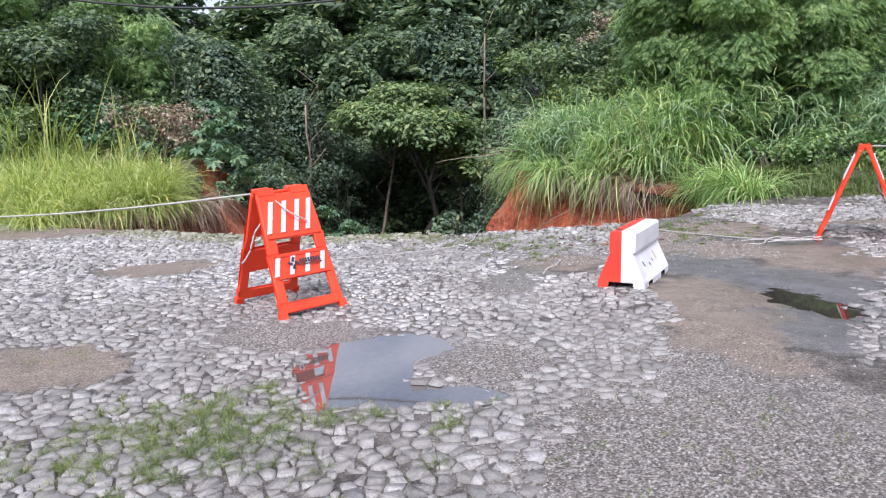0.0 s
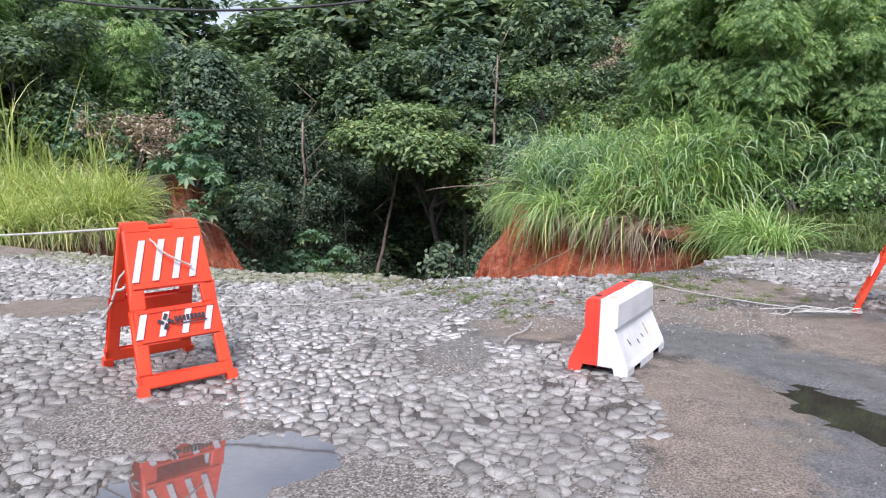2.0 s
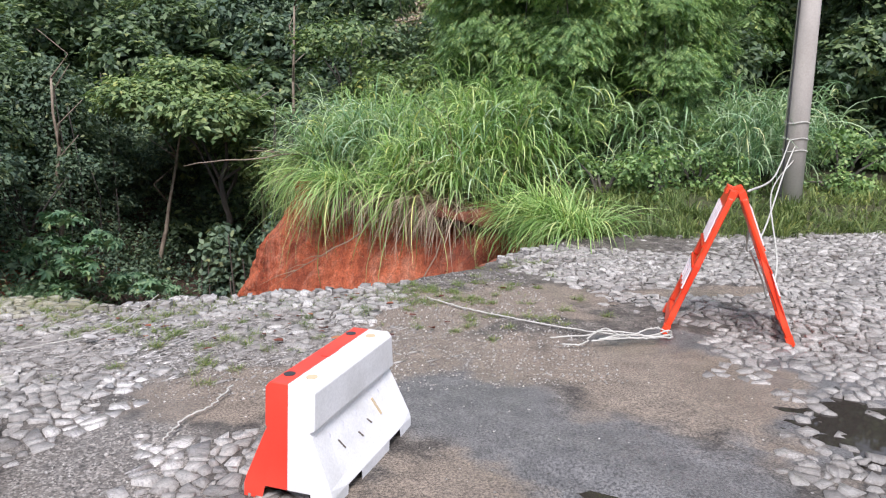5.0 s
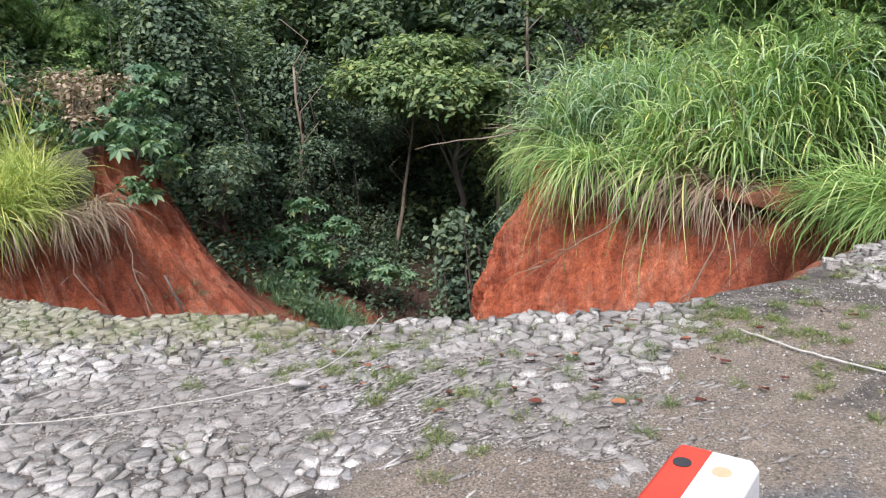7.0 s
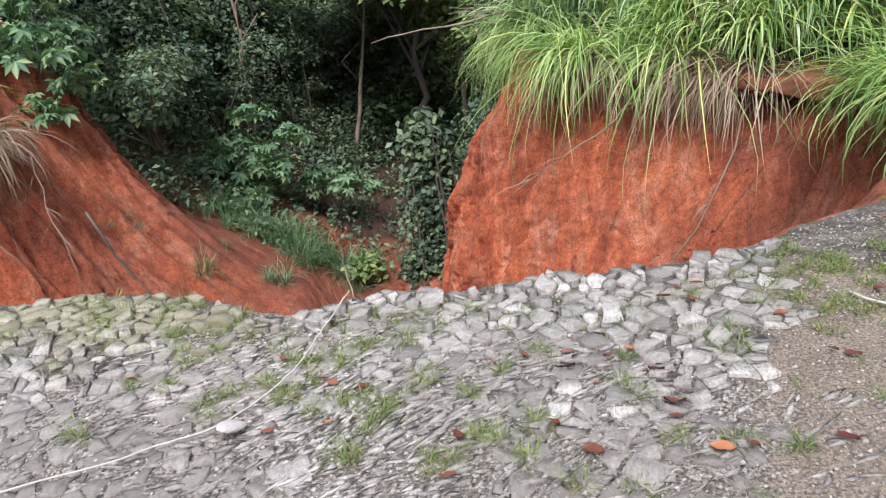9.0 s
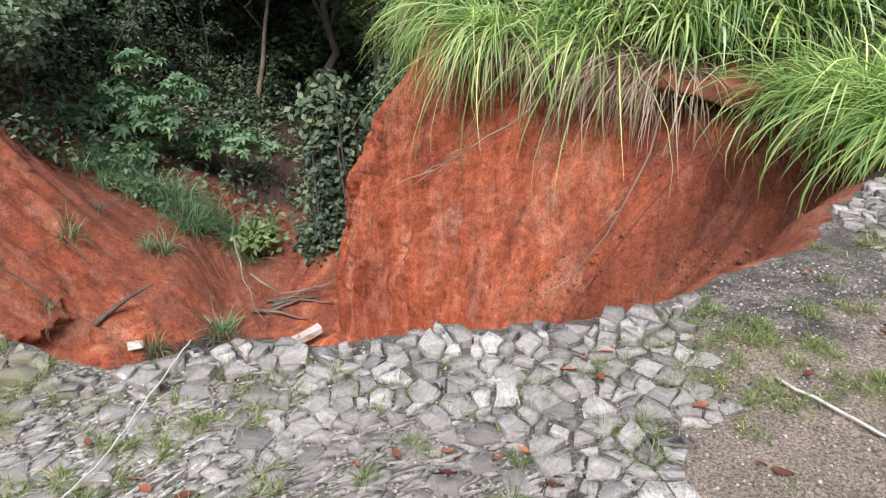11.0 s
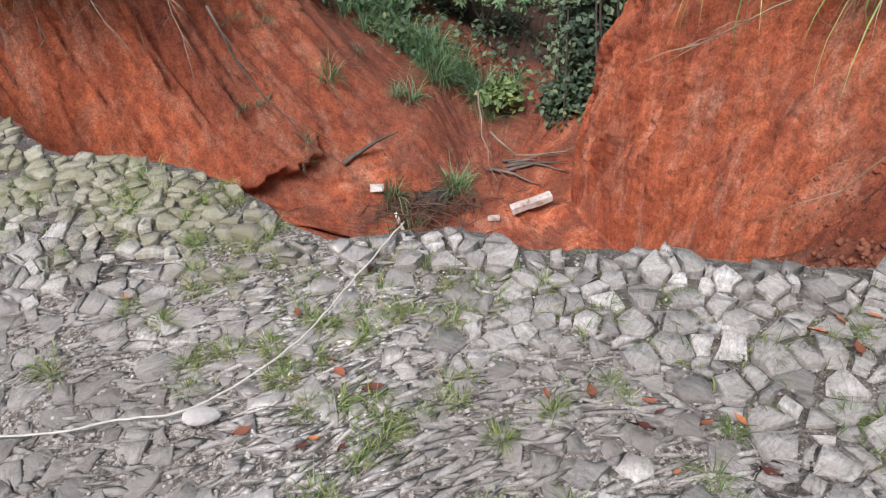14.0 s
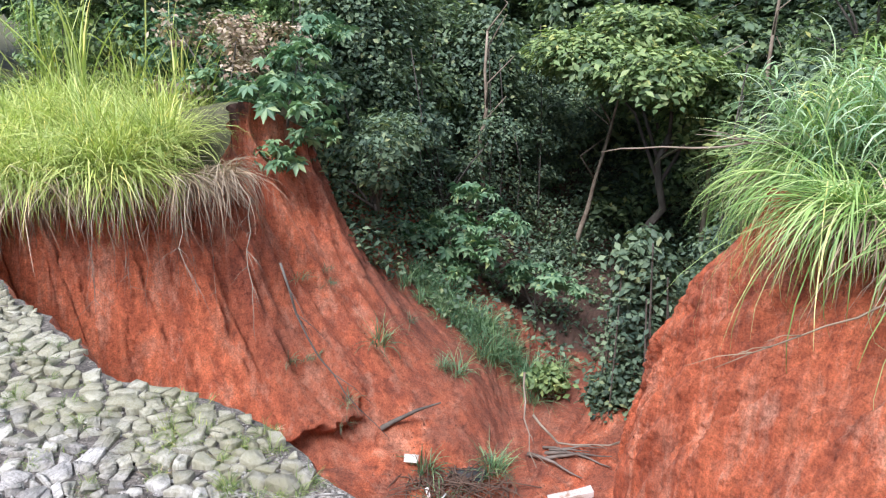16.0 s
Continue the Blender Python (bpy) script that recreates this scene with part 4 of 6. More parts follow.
# the column of creepers on the ravine's flank, and others behind
def creeper(m, h, r0, n, seed, label):
    r = np.random.default_rng(seed)
    root = thing("creeper_tree", m, label, "tree", "creeper columns")
    bm = bmesh.new()
    tube(bm, [(0, 0, -0.5), (0.1, 0.05, h * .3), (-0.1, 0.1, h * .6), (0.05, 0, h * .92)], [.18, .15, .12, .05], 8)
    part("trunk", bm, M_BARK, root, smooth=True)
    z = r.uniform(0, 1, n) ** 0.85
    a = r.uniform(0, 2 * np.pi, n)
    rad = r0 * (0.72 + 0.34 * np.sin(3 * a + 4 * z + seed) * np.sin(6 * z + a + seed) + 0.2 * np.sin(7 * a + 11 * z)) * np.sqrt(np.clip(1.02 - z ** 2.6, 0, 1)) * (0.85 + 0.5 * np.abs(z - .45)) * r.uniform(0.7, 1.12, n)
    pts = np.stack([rad * np.cos(a), rad * np.sin(a), z * h - 0.4], 1) + r.normal(size=(n, 3)) * .12
    outw = np.stack([np.cos(a), np.sin(a), 0.3 + 0 * a], 1)
    v, f = leaf_cards(pts, 0.13, 0.3, 0.62, seed, outward=outw)
    placed("foliage", mesh_np("foliage", v, f), L_VINE, root)
    # hanging stems
    bm = bmesh.new()
    for k in range(12):
        q = r.uniform(0, 2 * np.pi)
        rr = r0 * r.uniform(.8, 1.0)
        z1, z0 = r.uniform(.45, .9) * h, r.uniform(-.05, .3) * h
        tube(bm, [(rr * math.cos(q) * .9, rr * math.sin(q) * .9, z1), (rr * math.cos(q + .1), rr * math.sin(q + .1), (z0 + z1) / 2), (rr * math.cos(q + .05) * 1.02, rr * math.sin(q + .05) * 1.02, z0)], .012, 4)
    tagged(part("hanging_vine", bm, M_BARK, root), kind="stuff")
    return root


creeper(at(-6.9, 20.8, -2.2), 6.4, 1.65, 15000, 31, "tree smothered by dark green creepers at the slip's edge")
creeper(at(-8.6, 22.6, -1.5), 6.2, 1.7, 12000, 32, "tall tree covered with dark green creepers")
creeper(at(-5.7, 24.6, -2.8), 5.8, 1.6, 9000, 33, "slender tree wrapped in creepers in the ravine")
creeper(at(2.6, 22.6, -1.2), 5.0, 1.5, 11000, 34, "bush draped in creepers on the bank")
creeper(at(1.6, 20.6, -1.4), 3.4, 1.15, 8000, 35, "low thicket of creepers above the slip")
creeper(at(-.4, 18.8, -4.1), 3.5, .6, 4200, 36, "curtain of small-leaved creepers beside the earth wall")
# thin pale trunks
def thin_trunk(x, y, z, h, lean, seed):
    r = random.Random(seed)
    ob = thing("bare_trunk", pose(x, y, z), "thin pale bare trunk among creepers", "tree trunk", "thin trunks")
    bm = bmesh.new()
    pts = [(lean * i / 6 + r.uniform(-.08, .08), r.uniform(-.08, .08), h * i / 6) for i in range(7)]
    tube(bm, pts, [.075 - .008 * i for i in range(7)], 7)
    for k in range(4):
        a = Vector(pts[3 + k % 4])
        tube(bm, [a, a + Vector((r.uniform(-.5, .5), r.uniform(-.3, .3), .6)), a + Vector((r.uniform(-.8, .8), r.uniform(-.4, .4), 1.2))], [.03, .02, .008], 5)
    part("stem", bm, M_TWIG, ob, smooth=True)


for k, row in enumerate([(-5.3, 23.4, -3.0, 5.2, 0.2), (-3.4, 25.5, -3.4, 4.2, 0.8), (-0.3, 26, -3.3, 5.0, -0.3), (6.6, 24.5, 2.0, 5.2, 0.2), (7.3, 25, 2.0, 5.4, -0.3), (5.8, 25, 2.0, 5.0, 0.3), (7.9, 24.4, 2.0, 4.8, 0.2), (0.6, 27.0, -2.5, 7.0, 0.1)]):
    thin_trunk(*row, 40 + k)

# ---- shrubs ----
def shrub(name, m, lobes, n, leaf, mat, label, seed, kind="cards", group=""):
    root = thing(name, m, label, "shrub", group)
    bm = bmesh.new()
    r = random.Random(seed)
    for l in lobes:
        b = Vector(l[:3])
        tube(bm, [(r.uniform(-.1, .1), r.uniform(-.1, .1), -.15), b * .5 + Vector((0, 0, .1)), b], [.03, .022, .008], 6)
    part("stalk", bm, M_BARK, root, smooth=True)
    if kind == "palm":
        g = np.random.default_rng(seed)
        idx = g.integers(0, len(lobes), n)
        L = np.array(lobes)
        d = g.normal(size=(n, 3))
        d /= np.linalg.norm(d, axis=1)[:, None]
        d[:, 2] = np.abs(d[:, 2]) * 0.8 - 0.1
        pts = L[idx, :3] + d * L[idx, 3:] * g.uniform(.6, 1.1, (n, 1))
        v, f = palm_leaves(pts, leaf, seed)
    else:
        pts, outw = clump_points(lobes, n, leaf * .8, seed, .4)
        v, f = leaf_cards(pts, leaf, .35, .55, seed, outward=outw)
    placed("foliage", mesh_np("foliage", v, f), mat, root)
    return root


BROAD = "broad-leaved shrubs"
shrub("broadleaf_shrub", at(-5.9, 17.0, 0.2), [(-.3, 0, .9, .6, .6, .5), (.4, -.3, .7, .6, .6, .5), (.1, .3, 1.4, .5, .5, .4), (.7, -.1, .2, .4, .4, .45), (.3, -.7, -.1, .4, .3, .4), (-.8, .2, .6, .5, .5, .4)], 190, .34, L_BROAD, "bright green broad-leaved shrub overhanging the slip", 51, "palm", BROAD)
shrub("broadleaf_shrub", at(-4.5, 20.3, -2.7), [(0, 0, 1.1, .7, .6, .5), (.7, -.3, .7, .6, .6, .5), (-.6, 0, .8, .6, .6, .5), (.2, -.5, .3, .6, .5, .4), (1.2, 0, 1.2, .5, .5, .5), (.3, .3, 1.7, .5, .5, .4)], 230, .36, L_BROAD, "broad-leaved shrub growing inside the slip", 52, "palm", BROAD)
shrub("broadleaf_shrub", at(-6.6, 18.6, 0.2), [(-.4, 0, 1.1, .7, .6, .6), (.4, -.3, .8, .6, .6, .5), (0, .4, 1.8, .6, .6, .5)], 150, .32, L_BROAD, "broad-leaved shrub on the slip's edge", 53, "palm", BROAD)
shrub("broadleaf_shrub", at(-2.9, 20.9, -3.2), [(0, 0, .7, .6, .5, .4), (.6, -.3, .5, .5, .5, .4), (-.5, 0, .5, .5, .5, .4)], 110, .32, L_BROAD, "broad-leaved shrub low in the ravine", 54, "palm", BROAD)
LEAFY = "leafy shrubs"
for k, (x, y, z, s, mt, lab) in enumerate([
        (-0.55, 18.8, -3.9, 0.62, L_VINE, "leafy bush at the foot of the earth wall"), (0.55, 19.6, -2.6, 0.8, L_VINE, "tangled bush of small leaves beside the earth wall"),
        (0.9, 21.2, -2.4, 1.0, L_VINE, "dark tangled bush in the ravine"), 
        (-5.6, 22.2, -1.6, 1.4, L_VINE, "creeping bush on the ravine's flank"), (-5.2, 18.6, -0.9, 1.1, L_VINE, "creeping bush hanging over the slip"), (-6.2, 19.6, -0.4, 1.3, L_VINE, "creeping bush on the slip's lip"),
        (3.2, 19.6, 0.6, 1.3, L_BRIGHT, "light green leafy bush behind tall grass"), (2.4, 20.6, 1.4, 1.3, L_BRIGHT, "light green bush rising behind tall grass"), (4.6, 20.2, 1.4, 1.4, L_BRIGHT, "light green bush above tall grass"),
        (3.8, 22.5, 2.4, 1.5, L_FOREST, "dark bush at the wood's edge"), (-7.4, 17.4, 0.5, 1.2, L_DRY, "dry brown bush above the slip"), (4.8, 24.5, 3.2, 1.3, L_DRY, "brown withered bush in the wood"),
        (-1.75, 18.5, -3.7, 0.22, L_BRIGHT, "small light green bush on red earth"), (6.6, 13.7, 0.25, 0.6, L_FEATHER, "low leafy bush on the verge"),
        (7.6, 14.2, 0.3, 0.7, L_FEATHER, "low leafy bush on the verge"), (9.8, 14.0, 0.3, 0.7, L_FEATHER, "low leafy bush beside the pole"), (5.9, 14.0, 0.25, 0.55, L_FEATHER, "low leafy bush on the verge"),
        (10.5, 16.8, 0.4, 1.7, L_FOREST, "dark bush behind the pole"), (8.6, 17.6, 0.5, 1.7, L_FOREST, "dark bush behind the verge"), (12.5, 15.0, 0.4, 1.5, L_FOREST, "dark bush on the verge"),
        (-8.6, 17.8, 0.5, 1.3, L_BROAD, "leafy bush behind the grass"), (-10.5, 16.6, 0.5, 1.3, L_BRIGHT, "leafy bush behind the grass"), (-12.5, 15.6, 0.5, 1.5, L_FOREST, "leafy bush behind the grass"), (-9.4, 19.4, 0.8, 1.8, L_FEATHER, "tall leafy bush behind the grass"), (-15, 15, .5, 1.6, L_BRIGHT, "leafy bush behind the grass")]):
    sp = random.Random(60 + k)
    shrub("leafy_shrub", at(x, y, z), [(sp.uniform(-.75, .75) * s, sp.uniform(-.6, .6) * s, sp.uniform(.1, 1.3) * s, sp.uniform(.2, .55) * s, sp.uniform(.2, .5) * s, sp.uniform(.15, .45) * s) for _ in range(9)], 300 / max(s, .6), .08 if mt is L_FEATHER else .13 if mt is not L_DRY else .1, mt, lab, 60 + k, group=LEAFY)


# ---- feathery trees on the bank ----
def feather_tree(m, lobes, n, seed, label):
    """A light tree of drooping twice-divided fronds."""
    root = thing("feathery_tree", m, label, "tree", "feathery trees")
    bm = bmesh.new()
    limbs(bm, (0, 0, -.3), lobes, .09, seed, .2)
    part("trunk", bm, M_BARK, root, smooth=True)
    r = np.random.default_rng(seed)
    L = np.array(lobes)
    wgt = L[:, 3] * L[:, 5]
    idx = r.choice(len(L), n, p=wgt / wgt.sum())
    d = r.normal(size=(n, 3))
    d /= np.linalg.norm(d, axis=1)[:, None]
    base = L[idx, :3] + d * L[idx, 3:] * r.uniform(.35, 1.0, (n, 1))
    az = np.arctan2(d[:, 1], d[:, 0]) + r.normal(0, .6, n)
    ln = r.uniform(.2, .38, n)
    e0 = r.uniform(-.2, .6, n)
    hd = np.stack([np.cos(az), np.sin(az), 0 * az], 1)
    sd = np.stack([-np.sin(az), np.cos(az), 0 * az], 1)
    V_, P = [], 5
    p = base.copy()
    for k in range(P):
        s = (k + .5) / P
        e = e0 - 1.5 * s
        dr = hd * np.cos(e)[:, None] + np.array((0, 0, 1.0)) * np.sin(e)[:, None]
        p = p + dr * (ln / P)[:, None]
        for sg in (-1, 1):
            q = .16 * np.sin(np.pi * (s * .85 + .12)) * ln / .4
            tip = p + (sd * sg + dr * .55 + np.array((0, 0, -.35))) * q[:, None]
            wv = dr * (ln / P * .46)[:, None]
            V_.append(np.stack([p - wv * .3, (p + tip) / 2 - wv, tip, (p + tip) / 2 + wv], 1))
    verts = np.stack(V_, 1).reshape(-1, 3)
    k = np.arange(len(verts) // 4)[:, None] * 4
    faces = np.concatenate([k + np.array([[0, 1, 2]]), k + np.array([[0, 2, 3]])], 1).reshape(-1, 3)
    placed("crown", mesh_np("crown", verts, faces), L_FEATHER, root)
    return root


fr = random.Random(8)
ft = feather_tree(at(6.3, 16.6), lobe_set(fr, 11, 1.3, 1.6, 6.6, 1.05), 6200, 71, "light green feathery-leaved tree on the bank")
ft2 = feather_tree(at(8.2, 18.0), lobe_set(fr, 12, 1.6, 1.2, 7.2, 1.1), 6200, 72, "light green feathery-leaved tree behind the verge")
copy_thing(ft, at(10.6, 19.6, None, 130, 1.15))
copy_thing(oak_c, at(12.2, 17.5, 0.2, 200, .75))
copy_thing(ft, at(4.9, 18.0, None, 250, 0.62))
copy_thing(ft2, at(7.0, 20.5, None, 80, 1.05))
copy_thing(ft2, at(-12.5, 18.8, None, 80, 0.8))
copy_thing(ft, at(-9.9, 20.4, None, 30, 0.75))
copy_thing(ft, at(5.6, 15.4, None, 170, 0.42))
copy_thing(ft2, at(5.3, 17.0, None, 310, 0.62))
copy_thing(ft, at(5.7, 15.5, None, 95, 0.62))
copy_thing(ft2, at(7.0, 15.0, None, 140, 0.5))
copy_thing(ft, at(7.4, 15.9, None, 20, 0.66))

# ---- grasses ----
def grass(name, v_f, mat, label, category="grass"):
    v, f = v_f
    ob = placed(name, mesh_np(name, v, f), mat)
    return tagged(ob, label, category, kind="stuff")


def rim_samples(lo, hi, n, seed, back=(0.0, 0.6)):
    """Places along the slip's lip between two controls, set back from it, with the way into the slip."""
    r = np.random.default_rng(seed)
    ks = np.where((loop_at >= lo) & (loop_at <= hi))[0]
    k = r.choice(ks, n)
    b = r.uniform(*back, n)
    x, y = TOP[k, 0] + away[k, 0] * b, TOP[k, 1] + away[k, 1] * b
    z = TOP[k, 2] * (1 - smooth01(0, 3, b)) + height(x, y) * smooth01(0, 3, b)
    az = np.arctan2(-away[k, 1], -away[k, 0])
    return np.stack([x, y, z], 1), az


def tuft_blades(centres, per, spread, length, width, elev, droop, seed, lean=None, lean_by=0.0, segs=5):
    """Tufts: blades fanning out of each centre."""
    r = np.random.default_rng(seed)
    n = len(centres)
    idx = np.repeat(np.arange(n), per)
    m = len(idx)
    size = r.uniform(.45, 1.35, n)[idx]
    a0 = r.uniform(0, 2 * np.pi, m)
    if lean is not None:
        a0 = np.where(r.uniform(0, 1, m) < lean_by, np.asarray(lean)[idx] + r.normal(0, .75, m), a0)
    b = np.asarray(centres)[idx] + np.stack([np.cos(a0), np.sin(a0), 0 * a0], 1) * (spread * r.uniform(0, 1, m) ** .7)[:, None]
    return blades(b, a0 + r.normal(0, .7, m), length * size * r.uniform(.4, 1.15, m), width * r.uniform(.7, 1.3, m), r.normal(elev, .32, m), droop * r.uniform(.4, 1.5, m), seed + 1, segs)


def cane_clump(centres, tall_, stems, leaves, length, width, seed, spread=.32):
    """Leafy canes: leaning stems with arching leaves all the way up."""
    r = np.random.default_rng(seed)
    n = len(centres)
    idx = np.repeat(np.arange(n), stems)
    m = len(idx)
    a0 = r.uniform(0, 2 * np.pi, m)
    hd = np.stack([np.cos(a0), np.sin(a0), 0 * a0], 1)
    foot_ = np.asarray(centres)[idx] + hd * (spread * r.uniform(0, 1, m) ** .6)[:, None]
    h = np.asarray(tall_)[idx] * r.uniform(.55, 1.2, m)
    out_ = r.uniform(.1, .55, m)
    li = np.repeat(np.arange(m), leaves)
    k = len(li)
    q = r.uniform(.08, 1.0, k)
    p = foot_[li] + hd[li] * (out_[li] * h[li] * q ** 1.6)[:, None] + np.array((0, 0, 1.0)) * (h[li] * q * (1 - .12 * q))[:, None]
    az = a0[li] + r.normal(0, 1.1, k)
    leaf = blades(p, az, length * r.uniform(.5, 1.25, k) * (1.1 - .3 * q), width * r.uniform(.6, 1.3, k), r.normal(.95, .3, k), r.uniform(1.5, 3.0, k), seed + 1, 6)
    stem = blades(foot_, a0, h, .014, 1.45 - out_ * .5, out_ * .9, seed + 2, 5)
    return joined([leaf, stem])


RW = N_ROAD  # first control of the right wall
# big clump of guinea grass over the right wall
g = np.random.default_rng(80)
c1, a1 = rim_samples(RW + 2.2, RW + 6.2, 105, 81, (0.1, 2.6))
c1 = c1[~((c1[:, 0] > 3.4) & (c1[:, 1] < 14.6))]
hang, ah = rim_samples(RW + 2.75, RW + 6.4, 130, 82, (-0.02, 0.35))
nose = ((np.hypot(hang[:, 0] - 1.35, hang[:, 1] - 16.15) < .5) & (hang[:, 1] < 16.7)) | ((hang[:, 0] > 3.3) & (hang[:, 1] < 14.9))
thin = fbm(hang[:, 0], hang[:, 1], .9, 180) > -.02
hang, ah = hang[~nose & thin], ah[~nose & thin]
hang2, ah2 = rim_samples(RW + 0.0, RW + 1.3, 30, 83, (-0.02, 0.5))
body, ab = rim_samples(RW + 2.5, RW + 6.0, 60, 84, (0.3, 1.8))
front = (np.hypot(body[:, 0] - 1.4, body[:, 1] - 16.2) < 1.5) | ((body[:, 0] > 3.2) & (body[:, 1] < 15.1))
body, ab = body[~front], ab[~front]
c1 = c1[(np.hypot(c1[:, 0] - 1.4, c1[:, 1] - 16.2) > 1.9) | (c1[:, 1] > 17.3)]
def back_from_lip(p):
    return np.clip(-inside_pit(p[:, 0], p[:, 1]), 0, 2.4)


grass("guinea_grass", joined([
    cane_clump(c1, .4 + .75 * back_from_lip(c1), 12, 10, .85, .026, 85),
    cane_clump(body, .3 + .5 * back_from_lip(body), 10, 10, .8, .022, 86)]), L_GRASS, "tall arching green guinea grass above the slip")
grass("hanging_grass", joined([
    tuft_blades(hang, 60, .26, 1.35, .019, .55, 2.5, 87, ah, .8, 7),
    tuft_blades(hang[::2], 50, .26, 1.6, .017, .15, 1.9, 187, ah[::2], .85, 6),
    tuft_blades(hang2, 80, .24, 1.05, .018, .85, 2.4, 88, ah2, .7, 6)]), L_GRASS, "long green grass hanging over the slip's lip")
dry, ad = rim_samples(RW + 2.2, RW + 6.3, 80, 89, (-0.05, 0.15))
off_nose = np.hypot(dry[:, 0] - 1.35, dry[:, 1] - 16.15) > .8
dry, ad = dry[off_nose], ad[off_nose]
by_ledge, a_ledge = rim_samples(RW + 2.3, RW + 3.3, 26, 190, (-0.05, .3))
grass("dry_grass", joined([tuft_blades(dry, 40, .14, .95, .014, .0, 1.9, 90, ad, .95, 6), tuft_blades(c1[::3], 14, .3, 1.9, .015, 1.2, 1.6, 91), tuft_blades(by_ledge, 46, .16, 1.15, .013, .1, 1.9, 192, a_ledge, .9, 6)]), L_DRY, "withered straw-coloured grass hanging over the slip")
# bluish taller cane grass behind and on the bank
tall = [(g.normal(2.6, .9), g.normal(17.6, .7)) for _ in range(42)] + [(g.normal(8.4, 1.0), g.normal(15.4, .45)) for _ in range(26)] + [(g.normal(3.9, .5), g.normal(16.4, .5)) for _ in range(14)] + [(g.normal(6.0, .8), g.normal(15.3, .45)) for _ in range(7)]
tall = np.array([(x, y, ground_z(x, y) + .1) for x, y in tall if inside_pit(x, y) < -.1])
grass("cane_grass", cane_clump(tall, np.full(len(tall), 1.45), 11, 10, .95, .03, 92), L_BLUE, "tall bluish-green cane grass on the bank")
# left bank
lx = np.array([(g.uniform(-10.5, -6.0), g.uniform(13.1, 16.2)) for _ in range(200)])
lx = np.array([(x, y, ground_z(x, y)) for x, y in lx if inside_pit(x, y) < -.08 and not (x > -7.0 and y > 15.0)])
lh, la = rim_samples(len(CTRL) - 3.9, len(CTRL) - .4, 60, 93, (-0.02, .5))
grass("yellow_grass", joined([tuft_blades(lx, 85, .25, 1.05, .016, 1.2, 1.9, 94), tuft_blades(lh, 60, .22, 1.1, .017, .9, 2.3, 95, la, .6)]), L_YELLOW, "bright yellow-green grass on the bank")
ld, lda = rim_samples(len(CTRL) - 5.2, len(CTRL) - .6, 46, 96, (-0.05, .15))
grass("dry_grass", tuft_blades(ld, 55, .15, 1.0, .012, .2, 1.9, 97, lda, .9), L_DRY, "withered tan grass hanging from the cut bank")
lt = [(g.uniform(-11, -6.6), g.uniform(16, 17.6)) for _ in range(16)]
lt = np.array([(x, y, ground_z(x, y)) for x, y in lt])
grass("cane_grass", tuft_blades(lt, 26, .2, 2.6, .034, 1.42, 1.1, 98, segs=6), L_YELLOW, "tall pale cane grass behind the bank")
# verge on the right
vx = np.array([(g.uniform(4.8, 14), 12.15 + g.uniform(0, 1) ** 1.6 * 2.4) for _ in range(480)])
vx = np.array([(x, y, ground_z(x, y)) for x, y in vx if inside_pit(x, y) < -.03])
grass("verge_grass", tuft_blades(vx, 26, .14, .3, .016, 1.15, 1.5, 99, segs=4), L_TURF, "short green grass along the verge")
wx = np.array([(g.uniform(-16, -7.4), 12.9 + g.uniform(0, 1) * 3) for _ in range(260)])
wx = np.array([(x, y, ground_z(x, y)) for x, y in wx if inside_pit(x, y) < -.05])
grass("verge_grass", tuft_blades(wx, 24, .2, .8, .022, 1.25, 1.4, 100, segs=4), L_YELLOW, "yellow-green grass along the verge")
# grass inside the slip
sl = []
for _ in range(60):
    s = g.uniform(0, 1)
    x, y = -4.6 + 2.7 * s + g.normal(0, .2), 19.0 - .2 * s + g.normal(0, .3)
    sl.append((x, y, pit_z(x, y)))
sl += [(x, y, pit_z(x, y)) for x, y in [(-2.9, 17.3), (-3.1, 17.1), (-1.85, 16.25), (-1.75, 16.35), (-1.8, 16.15), (-3.8, 16.4), (-2.2, 15.3), (-2.6, 15.6)]]
lk = np.where((loop_at > len(CTRL) - 7.6) & (loop_at < len(CTRL) - 4.4))[0]
small = np.array([tuple(wall_point(int(g.choice(lk)), g.uniform(.5, .92))) for _ in range(9)])
grass("slip_grass", tuft_blades(np.array(sl), 60, .13, .55, .014, 1.2, 1.7, 101), L_BROAD, "green grass tufts growing inside the slip")
grass("slip_grass", tuft_blades(small, 40, .1, .26, .01, 1.0, 1.7, 104), L_VINE, "small dark tufts on the earth face")

# undergrowth over the ravine's back and flanks
ug = np.random.default_rng(170)
ux, uy, uz = px.ravel(), py.ravel(), pz.ravel()
hollow = (uy > 21.6) & (ux > -3.9) & (ux < .9)
flank = ((uy > 18.9 + .5 * np.sin(ux * 2.1)) | ((uy > 17.2) & (ux > .9) & (uz > -2.6)) | ((ux < -4.6) & (uy > 17.6) & (uz > -2.2)))
pick = np.r_[ug.choice(np.where(flank)[0], 2800), ug.choice(np.where(hollow)[0], 700)]
base_pts = np.stack([ux[pick], uy[pick], uz[pick]], 1)
idx = np.repeat(np.arange(len(base_pts)), 13)
puff = ug.uniform(0, 1, len(base_pts)) ** 2 * .75
pts = base_pts[idx] + ug.normal(size=(len(idx), 3)) * .14 + np.array((0, -.25, .8)) * (puff[idx] * ug.uniform(.2, 1, len(idx)))[:, None]
v, f = leaf_cards(pts, .13, .35, .55, 171)
grass("undergrowth", (v, f), L_VINE, "dark green leafy undergrowth covering the ravine", "undergrowth")
